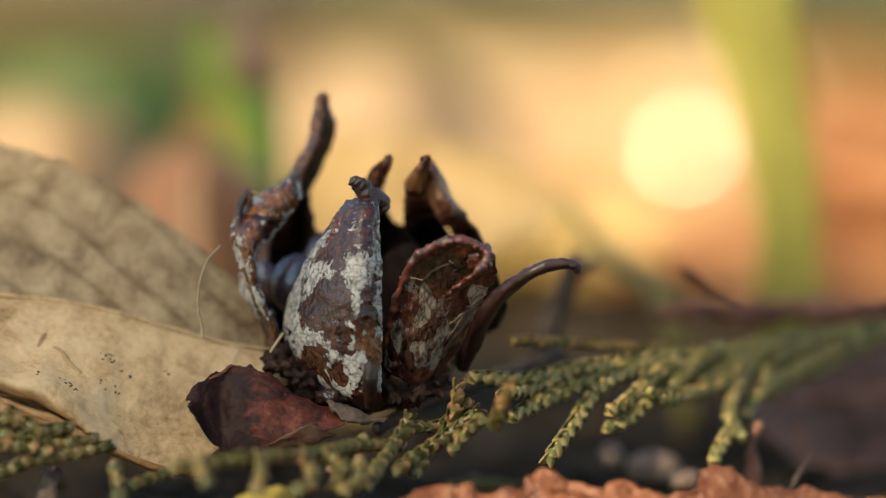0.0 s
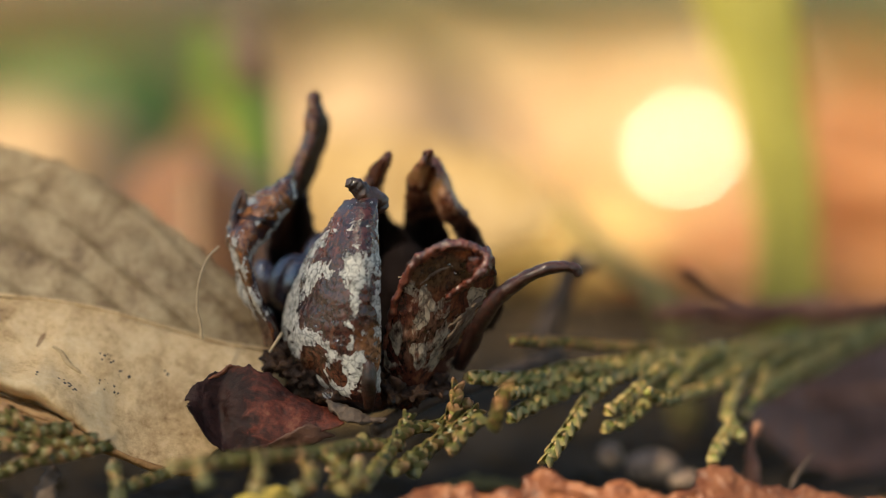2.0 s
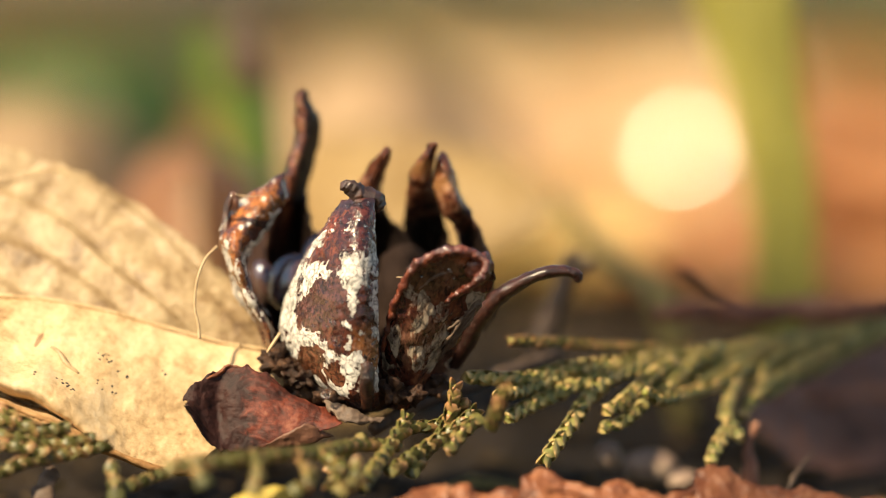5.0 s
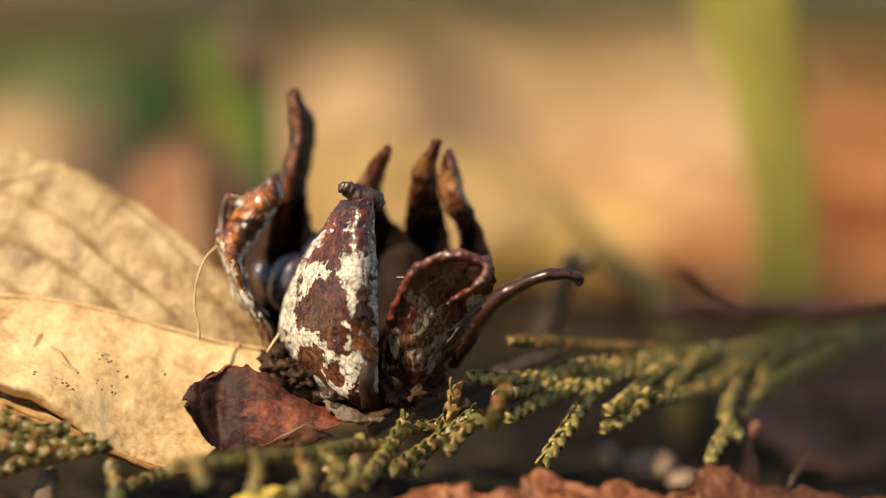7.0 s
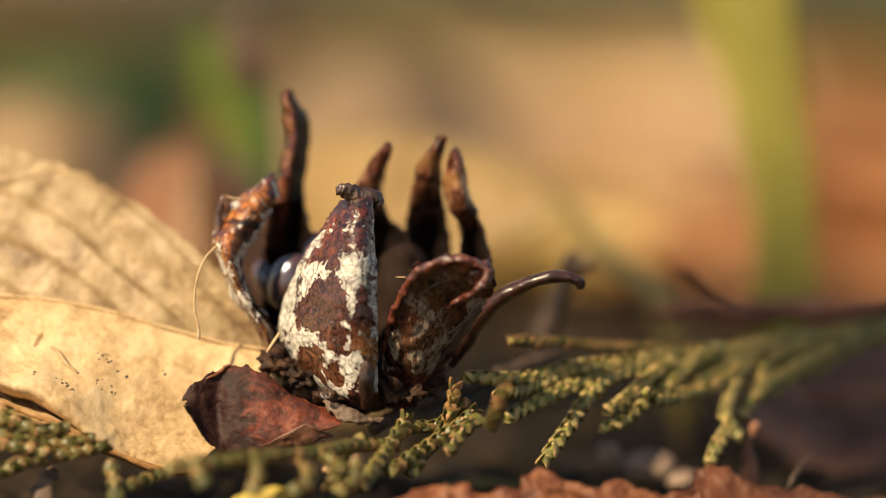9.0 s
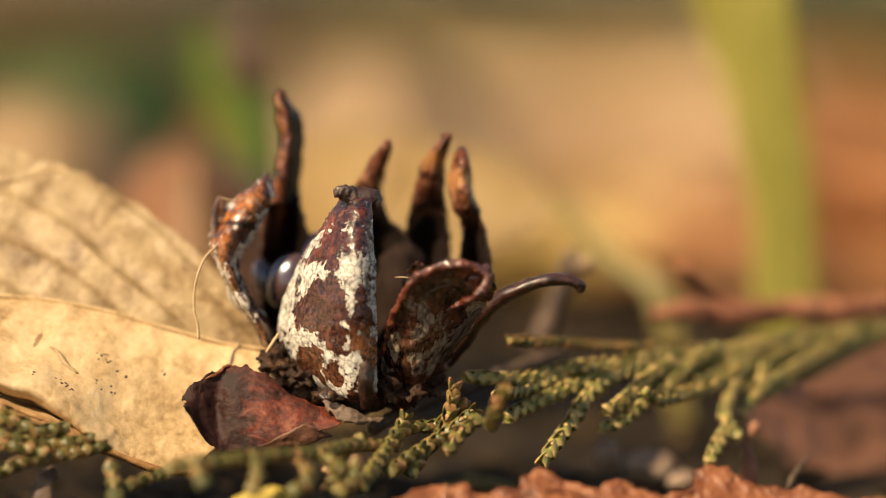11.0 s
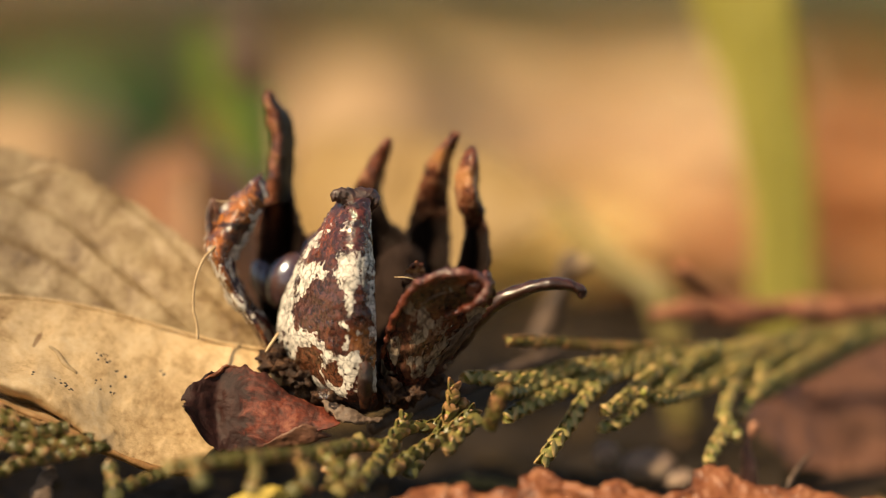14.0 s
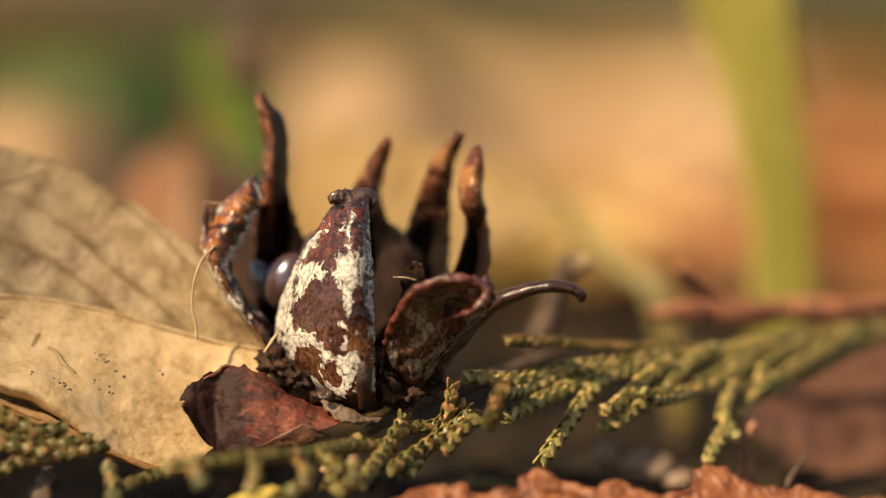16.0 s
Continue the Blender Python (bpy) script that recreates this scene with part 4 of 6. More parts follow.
sepal = part("sepal", sheet("sepal", [[(-1.1, -10.3, 5.7), (-0.5, -10.8, 6.0), (0.2, -9.9, 5.6)], [(-1.4, -9.7, 3.4), (-0.5, -10.7, 3.4), (0.3, -9.8, 3.2)],
                                      [(-1.1, -7.0, 0.2), (-0.6, -7.6, 0.2), (-0.1, -7.0, 0.2)]], 12, 24, 0.4, 0.12, 0.9, 4, 0.3, 1.2, mats=(HORN,)), capsule, "dry brown sepal strip")
for c, r, s in (((-11.5, -1.6, 5.0), (1.2, 1.0, 1.3), 2), ((-9.8, -2.6, 4.2), (1.3, 1.1, 0.9), 5), ((-7.8, -3.7, 3.2), (1.5, 1.1, 0.8), 7), ((-10.3, -0.5, 5.8), (0.9, 0.9, 1.2), 8),
                ((2.0, -5.8, 2.3), (1.0, 0.8, 1.4), 9), ((4.2, -4.9, 1.6), (1.7, 0.9, 0.9), 10), ((-4.6, -5.9, 1.6), (1.9, 1.0, 0.7), 13), ((7.0, -1.8, 2.5), (1.3, 1.0, 1.3), 15)):
    part("crumb", lump("crumb", c, r, 30, 22, 0.9, 1.3, s, mats=(CRUST,)), capsule)
for c, r, tl, s in (((-9.5, 6.0, 13.2), (2.6, 2.3, 3.5), (0, 18, 0), 1), ((-12.5, 8.5, 13.1), (1.5, 1.6, 2.6), (0, -15, 0), 2), ((-6.6, 9.0, 15.8), (2.0, 2.0, 3.0), (0, 10, 0), 3)):
    part("seed", lump("seed", c, r, 28, 20, 0.12, 0.3, s, tl, mats=(SEED,)), capsule, "smooth wet purple-brown seed")
part("fibre", tube("fibre", [(-17.5, -0.4, 17.9), (-18.8, -1.6, 16.5), (-19.7, -2.3, 14.0), (-19.9, -2.5, 11.2), (-19.5, -2.7, 9.3), (-19.4, -2.8, 7.7)],
                   [0.16, 0.14, 0.13, 0.13, 0.15, 0.2], 8, 34, 0.03, 2, 3, mats=(STRAW,)), capsule, "hanging straw-coloured fibre")
part("fibre", tube("fibre", [(-10.4, -2.3, 8.3), (-11.0, -2.9, 7.4), (-11.8, -3.0, 6.2)], [0.14, 0.18, 0.14], 8, 12, 0.02, 2, 3, mats=(STRAW,)), capsule, "short pale fibre")
part("fibre", tube("fibre", [(2.7, -7.7, 15.1), (4.0, -8.2, 15.1), (5.3, -8.2, 14.8)], [0.05, 0.06, 0.05], 6, 10, mats=(STRAW,)), capsule, "short pale fibre")

# ---- dew on the wet skin ----
DROP = lump("water_drop", (0, 0, 0), (1, 1, 1), 10, 6, 0.0, 1, 1, mats=(WATER,))


def dew(parent, hinge, rows, area, count, sizes, seed, lift=0.4):
    """Small beads of water on a shell; area: u0, u1, v0, v1."""
    rnd = random.Random(seed)
    spots = [(rnd.uniform(area[0], area[1]), rnd.uniform(area[2], area[3])) for _ in range(count)]
    for at in on_sheet(rows, spots, lift):
        r = rnd.uniform(*sizes)
        drop = part("water_drop", DROP, parent, "", tuple(np.subtract(at, hinge)))
        drop.scale = (r, r * 0.8, r)


for at, r in (((-5.1, -9.1, 2.3), 0.6), ((2.0, -6.4, 1.0), 0.4)):
    drop = part("water_drop", DROP, capsule, "", at)
    drop.scale = (r, r, r)
dew(front_valve, H_FRONT, FRONT, (0.08, 0.90, 0.64, 0.95), 110, (0.07, 0.17), 3, 0.42)
dew(front_valve, H_FRONT, FRONT, (0.30, 0.62, 0.30, 0.42), 14, (0.08, 0.2), 4, 0.55)
dew(front_valve, H_FRONT, FRONT, (0.88, 0.95, 0.18, 0.6), 12, (0.06, 0.13), 5, 0.45)
dew(bowl_valve, H_BOWL, BOWL, (0.2, 0.9, 0.1, 0.9), 14, (0.07, 0.15), 6, 0.55)
dew(mid_valve, H_MID, MID, (0.3, 0.8, 0.4, 0.9), 12, (0.07, 0.16), 7, -0.35)
dew(side_valve, H_SIDE, SIDE, (0.3, 0.8, 0.4, 0.95), 12, (0.07, 0.16), 8, -0.35)
dew(horn_tip, H_TIP, TIP, (0.1, 0.6, 0.1, 0.75), 16, (0.07, 0.16), 9, -0.35)
for k in range(11):
    rnd_k = random.Random(k)
    f = min(max(k / 10 + rnd_k.uniform(-0.06, 0.06), 0.0), 1.0)
    at = Vector(ARM_LINE[1 + int(f * 6.99)]).lerp(Vector(ARM_LINE[min(2 + int(f * 6.99), 8)]), f * 6.99 % 1)
    at = at + Vector((rnd_k.uniform(-0.2, 0.2), -0.66, 0.5 + rnd_k.uniform(-0.3, 0.2)))
    r = rnd_k.uniform(0.1, 0.22)
    drop = part("water_drop", DROP, arm_valve, "", tuple(np.subtract(tuple(at), H_ARM)))
    drop.scale = (r, r, r)

# ---- leaves near the capsule ----
big_leaf = thing("dry_leaf", "large folded tan dry leaf with veins and black specks", "leaf")
UPPER = [
    [(-56.8, 5.5, 12.7), (-57.4, 10.7, 19.3), (-57.9, 14.3, 25.6), (-58.2, 16.7, 30.3)],
    [(-43.9, 5.4, 11.2), (-43.0, 9.5, 16.8), (-42.7, 13.0, 22.4), (-42.3, 15.5, 28.0)],
    [(-35.5, 5.3, 10.0), (-34.8, 8.4, 15.6), (-35.3, 11.9, 21.1), (-35.7, 14.3, 26.1)],
    [(-28.4, 5.2, 8.7), (-27.6, 7.2, 13.7), (-27.5, 10.6, 18.0), (-27.8, 13.0, 21.9)],
    [(-22.0, 5.1, 7.3), (-21.4, 6.0, 10.9), (-21.3, 8.8, 14.2), (-21.4, 10.6, 17.7)],
    [(-16.8, 5.0, 6.2), (-16.2, 5.8, 8.7), (-16.0, 7.4, 10.5), (-16.1, 9.1, 12.8)],
    [(-11.7, 4.9, 5.0), (-11.4, 5.1, 6.2), (-11.1, 6.1, 6.7), (-10.8, 6.6, 7.2)]]
LOWER = [
    [(-52.6, 3.4, 12.7), (-52.5, 2.5, 12.6), (-52.1, -0.7, 11.3), (-51.7, -3.9, 9.9), (-51.1, -8.4, 8.8), (-51.8, -3.5, 6.2), (-50.9, -9.6, 5.2), (-51.0, -9.0, 3.7)],
    [(-42.4, 3.2, 11.7), (-42.3, 2.3, 11.4), (-41.9, -1.0, 8.8), (-41.6, -4.2, 6.0), (-41.1, -8.8, 3.6), (-41.7, -3.5, 1.5), (-41.0, -10.0, 1.2), (-41.0, -9.4, -0.1)],
    [(-35.9, 3.1, 11.2), (-35.9, 2.2, 10.8), (-36.4, -1.1, 8.1), (-36.9, -4.4, 5.1), (-37.2, -9.0, 2.5), (-37.8, -4.0, 0.3), (-37.2, -10.0, -0.2), (-37.3, -9.4, -1.4)],
    [(-29.5, 3.0, 9.9), (-29.7, 2.1, 9.5), (-31.1, -1.3, 6.6), (-32.7, -4.6, 3.4), (-34.1, -9.2, 0.6), (-34.5, -5.0, -1.1), (-34.1, -10.0, -1.4), (-34.2, -9.4, -2.5)],
    [(-23.1, 2.9, 8.0), (-23.4, 2.0, 7.6), (-25.8, -1.3, 4.3), (-28.4, -4.5, 0.8), (-30.7, -9.0, -2.3), (-30.9, -7.2, -3.1), (-30.8, -9.4, -3.2), (-30.8, -8.8, -4.1)],
    [(-17.0, 2.6, 6.4), (-17.4, 1.7, 6.1), (-20.8, -1.2, 2.6), (-24.4, -4.1, -1.0), (-27.7, -8.2, -4.3), (-27.8, -7.7, -4.5), (-27.7, -8.6, -4.6), (-27.8, -8.0, -5.3)],
    [(-11.6, 2.2, 5.5), (-12.0, 1.3, 5.1), (-16.0, -1.3, 1.5), (-20.1, -3.9, -2.3), (-24.0, -7.6, -5.8), (-24.0, -7.5, -6.0), (-24.0, -8.0, -6.0), (-24.1, -7.4, -6.7)],
    [(-7.7, 1.8, 4.2), (-8.2, 0.9, 3.8), (-11.9, -1.4, 0.4), (-15.9, -3.5, -3.2), (-19.7, -6.8, -6.5), (-19.7, -6.6, -6.6), (-19.7, -7.0, -6.6), (-19.7, -6.4, -7.1)]]
SIDE_VEINS = ([(0.675, 0.175), (0.588, 0.3), (0.525, 0.35), (0.412, 0.412), (0.33, 0.475), (0.265, 0.538), (0.17, 0.625), (0.02, 0.712)],
              [(0.95, 0.42), (0.90, 0.51), (0.82, 0.60), (0.72, 0.738), (0.588, 0.888)], [(0.4, 0.162), (0.32, 0.262), (0.2, 0.375), (0.088, 0.462)],
              [(0.74, 0.15), (0.85, 0.225), (0.93, 0.312)], [(0.2, 0.10), (0.125, 0.175), (0.05, 0.235)])
upper_blade = part("blade", sheet("upper_blade", UPPER, 90, 190, 0.35, 0.3, 0.12, 5, 0.7, 0.4, mats=(TAN_SHADED,), pleat=(0.04, 5.0, 2.4), veins=SIDE_VEINS), big_leaf, "upright half of the folded blade")
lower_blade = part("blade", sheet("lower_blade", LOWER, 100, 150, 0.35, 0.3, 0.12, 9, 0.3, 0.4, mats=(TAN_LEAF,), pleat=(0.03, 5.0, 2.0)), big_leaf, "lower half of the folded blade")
for k, path in enumerate(SIDE_VEINS):
    part("side_vein", tube("side_vein", on_sheet(UPPER, path, -0.35), [0.14] * (len(path) - 1) + [0.05], 8, 50, 0.03, 0.5, k, mats=(TAN_SHADED,)), upper_blade)
part("crease", tube("crease", on_sheet(LOWER, [(0.345, 0.3), (0.369, 0.339), (0.392, 0.375), (0.416, 0.421)], 0.25), [0.1, 0.3, 0.34, 0.12], 10, 24, 0.08, 0.4, 3, 0.6, mats=(TAN_SHADED,)), lower_blade)
part("rim", tube("rim", [(-40.9, -10.2, 1.5), (-37.2, -10.2, 0.0), (-34.1, -10.1, -1.3), (-30.7, -9.6, -3.2), (-27.7, -8.9, -4.7), (-24.0, -8.3, -6.2), (-20.3, -7.4, -6.7)], [0.3, 0.32, 0.3, 0.34, 0.36, 0.4, 0.2], 10, 60, 0.14, 0.5, 6, mats=(RIM_TAN,)), lower_blade, "browned rolled rim")
part("midrib", tube("midrib", [(-52.6, 3.0, 12.9), (-42.3, 2.8, 12.0), (-35.9, 2.7, 11.4), (-29.5, 2.6, 10.1), (-23.1, 2.5, 8.3), (-17.0, 2.2, 6.7), (-11.5, 1.8, 5.8), (-7.7, 1.4, 4.5)],
                    [0.3, 0.28, 0.26, 0.24, 0.22, 0.2, 0.16, 0.1], 10, 60, 0.05, 0.5, 2, mats=(TAN_LEAF,)), big_leaf, "raised pale midrib")

scrap = thing("leaf_scrap", "torn dark reddish-brown scrap of dry leaf", "leaf")
SCRAP_NET = [
    [(-20.8, -7.1, 1.6), (-20.8, -7.3, 1.4), (-20.8, -7.8, 1.2), (-20.7, -8.9, 1.1), (-20.6, -10.3, 1.0)],
    [(-20.0, -6.8, 3.0), (-20.0, -7.0, 2.1), (-19.9, -7.5, 1.2), (-19.9, -8.6, 0.4), (-19.8, -10.0, -0.3)],
    [(-18.7, -6.2, 3.6), (-18.7, -6.4, 2.1), (-18.7, -6.9, 0.6), (-18.7, -8.0, -0.8), (-18.6, -9.4, -2.1)],
    [(-17.2, -5.4, 4.2), (-17.2, -5.6, 2.0), (-17.2, -6.1, -0.0), (-17.1, -7.2, -2.1), (-17.1, -8.6, -4.0)],
    [(-15.8, -4.8, 5.1), (-15.7, -6.0, 2.7), (-15.7, -6.9, 0.4), (-15.7, -7.6, -2.0), (-15.7, -8.0, -4.4)],
    [(-13.9, -5.2, 4.8), (-13.8, -6.4, 2.6), (-13.8, -7.3, 0.4), (-13.8, -8.0, -1.9), (-13.8, -8.4, -4.2)],
    [(-11.9, -5.6, 4.0), (-11.8, -6.8, 2.1), (-11.8, -7.7, 0.2), (-11.7, -8.4, -1.7), (-11.7, -8.8, -3.7)],
    [(-10.0, -5.8, 2.4), (-9.9, -7.0, 1.2), (-9.9, -7.9, -0.2), (-9.9, -8.6, -1.5), (-9.8, -9.0, -2.9)],
    [(-8.1, -5.9, 1.6), (-8.0, -7.1, 0.7), (-8.0, -8.0, -0.1), (-8.0, -8.7, -1.0), (-8.0, -9.1, -1.9)],
    [(-6.1, -6.1, 0.7), (-6.0, -7.3, 0.1), (-6.0, -8.2, -0.6), (-5.8, -8.9, -1.3), (-5.8, -9.3, -2.0)],
    [(-3.7, -6.2, -0.2), (-3.6, -7.4, -0.3), (-3.6, -8.3, -0.5), (-3.4, -9.0, -0.7), (-3.4, -9.4, -0.9)]]
scrap_blade = part("blade", sheet("scrap", SCRAP_NET, 70, 80, 0.3, 0.26, 0.25, 13, 0.6, 0.7, mats=(SCRAP,)), scrap)
part("curled_edge", tube("curled_edge", on_sheet(SCRAP_NET, [(0.01, 0.22), (0.02, 0.31), (0.02, 0.38), (0.03, 0.48)], 0.05), [0.05, 0.26, 0.26, 0.05], 12, 26, 0.2, 0.6, 4, mats=(RUSSET,)), scrap, "orange curled edge")

part("flap", sheet("flap", [[(-11.7, -9.2, -3.4), (-11.5, -9.0, -4.0)],
        [(-9.5, -9.6, -2.1), (-9.1, -9.2, -3.7)],
        [(-7.3, -9.6, -1.1), (-6.6, -9.0, -3.3)],
        [(-5.6, -9.0, -1.6), (-4.5, -8.6, -2.5)]], 14, 30, 0.3, 0.2, 0.4, 5, 0.3, 0.8, mats=(BROWN_LEAF,)), scrap, "torn greyish flap")

splinter = thing("splinter", "grey-brown torn splinter of wood under the capsule", "splinter")
part("chip", sheet("chip", [[(-5.2, -7.4, 1.5), (-5.4, -7.6, 1.2)],
        [(-3.3, -8.0, 0.8), (-3.6, -9.0, -0.7)],
        [(-1.9, -8.4, 0.6), (-2.0, -9.4, -1.1)],
        [(-0.5, -8.4, -0.4), (-0.7, -8.8, -1.0)],
        [(1.1, -8.2, -0.7), (1.0, -8.4, -0.9)]], 16, 50, 0.5, 0.25, 0.5, 5, 0.5, 0.8, mats=(TWIG,)), splinter)

stick = thing("stick", "thin grey-brown stick lying behind the capsule", "stick")
part("rod", tube("rod", [(0.0, -1.2, -2.7), (5.1, 4.0, -0.5), (8.9, 8.1, 0.5), (14.2, 14.2, 1.5), (21.7, 22.4, 3.2)], [0.8, 0.9, 0.9, 0.8, 0.7], 12, 40, 0.15, 0.4, 5, mats=(TWIG,)), stick)

stub = thing("twig_stub", "broken pale twig stub standing behind the capsule", "twig")
part("rod", tube("rod", [(19.4, 36.0, 1.7), (21.1, 36.0, 6.2), (22.8, 36.0, 10.7), (23.6, 36.0, 12.9), (23.9, 36.0, 14.0)], [1.5, 1.35, 1.25, 1.3, 0.9], 14, 40, 0.25, 0.4, 8, mats=(DARK_TWIG,)), stub)
part("rod", tube("rod", [(23.5, 36.0, 11.8), (24.9, 35.0, 12.6), (25.9, 34.0, 13.1)], [0.9, 0.8, 0.6], 12, 16, 0.25, 0.5, 9, mats=(PALE_TWIG,)), stub, "pale broken end in a sunlit tone")


# ---- conifer sprigs ----
def scale_shape(spread):
    """One keeled, pointed scale, one unit long: x across, y along the shoot, z outwards. It hugs the shoot at its base and lifts at its tip."""
    verts, uvs, faces = [], [], []
    prof = ((-0.40, 0.62, 0.30), (-0.05, 0.72, 0.46), (0.28, 0.70, 0.54), (0.56, 0.52, 0.54 + spread * 0.2), (0.76, 0.27, 0.48 + spread * 0.4))
    for j, (y, w, h) in enumerate(prof):
        for i, (fx, fz) in enumerate(((-1, -0.36), (-0.6, -0.08), (0, 0), (0.6, -0.08), (1, -0.36))):
            verts.append((fx * w, y, h + fz * (0.9 if j < 4 else 0.5)))
            uvs.append((i / 4, j / 5))
    verts.append((0, 0.90, 0.38 + spread * 0.5))
    uvs.append((0.5, 1.0))
    for j in range(4):
        for i in range(4):
            a = j * 5 + i
            faces.append((a, a + 1, a + 6, a + 5))
    for i in range(4):
        faces.append((20 + i, 21 + i, 25))
    faces.append((20, 25, 24))
    return verts, uvs, faces


SHAPES = [scale_shape(a) for a in (0.18, 0.42, 0.36)]
SCALE_MESHES = {m: [to_mesh("scale", v, f, u, mats=(m,)) for v, u, f in SHAPES] for m in (SCALES, SHADE_SCALES)}


def scale_poses(pts, r0, r1, rnd):
    """Crosswise pairs of scales along a shoot, as matrices in mm."""
    fine = spline(pts, 160)
    lens = np.concatenate([[0], np.cumsum(np.linalg.norm(np.diff(fine, axis=0), axis=1))])
    total, s, k = lens[-1], 0.0, 0
    face_on = Vector((0.2 * rnd.uniform(-1, 1), -0.75, 0.65)).normalized()
    out = []

    def at(x):
        x = min(max(x, 0), total)
        return Vector([np.interp(x, lens, fine[:, i]) for i in range(3)])

    while s < total + 0.1:
        r = r0 + (r1 - r0) * s / total
        d = (at(s + 0.3) - at(s - 0.3)).normalized()
        front = (face_on - d * face_on.dot(d)).normalized()
        across = d.cross(front).normalized()
        end = s > total - r1 * 1.5
        for sgn in (1, -1):
            o = ((across if k % 2 else front) * sgn)
            o = (Matrix.Rotation(rnd.uniform(-0.2, 0.2), 3, d) @ o).normalized()
            size = r * rnd.uniform(0.98, 1.14) * (1.1 if k % 2 else 1.0) * (0.9 if end else 1.0)
            x = d.cross(o).normalized()
            m = Matrix((x, d, o)).transposed().to_4x4()
            m = Matrix.Translation(at(s)) @ m @ Matrix.Rotation(rnd.uniform(0.0, 0.08), 4, "X") @ Matrix.Scale(size, 4)
            out.append((m, 2 if end else (1 if k % 2 and rnd.random() < 0.7 else 0)))
        s += r * 0.66
        k += 1
    return out


def shoot(parent, pts, r0, r1, seed, single=False, skin=SCALES):
    """A flattened shoot of crosswise scale pairs round a thin twig; single: each scale a piece of its own."""
    rnd = random.Random(seed)
    poses = scale_poses(pts, r0, r1, rnd)
    ob = part("shoot", tube("shoot", pts, [r0 * 0.45, r1 * 0.4], 8, 24, mats=(BUDS,)), parent)
    if single:
        for m, k in poses:
            sc = new("scale", SCALE_MESHES[skin][k])
            sc.parent = ob
            sc.matrix_basis = Matrix.Translation(m.translation * MM) @ m.to_3x3().to_4x4()
        return ob
    verts, uvs, faces = [], [], []
    for m, k in poses:
        v, u, f = SHAPES[k]
        base = len(verts)
        verts += [tuple(m @ Vector(q)) for q in v]
        uvs += u
        faces += [tuple(base + i for i in q) for q in f]
    tagged(part("scale_cover", to_mesh("scale_cover", verts, faces, uvs, mats=(skin,)), ob), kind="stuff")
    return ob


sprig = thing("conifer_sprig", "flat green scale-leaved conifer sprig with reddish stem", "conifer sprig")
part("stem", tube("stem", [(68.8, 51.5, 6.0), (62.8, 48.4, 5.9), (56.8, 45.2, 5.7), (50.9, 42.1, 6.3), (45.0, 39.0, 6.1), (39.4, 36.7, 6.8), (33.8, 34.3, 6.6)],
                  [1.5, 1.5, 1.6, 1.45, 1.6, 1.2, 0.9], 14, 70, 0.6, 0.35, 3, mats=(RED_STEM,)), sprig, "red-brown woody stem")
part("twiglet", tube("twiglet", [(36.9, 35.2, 12.2), (39.0, 36.8, 10.8), (42.0, 40.0, 8.7), (46.1, 43.2, 6.6)], [0.7, 0.45, 0.45, 0.5], 10, 30, 0.15, 0.5, 5, mats=(RED_STEM,)), sprig, "thin arching dead twiglet")
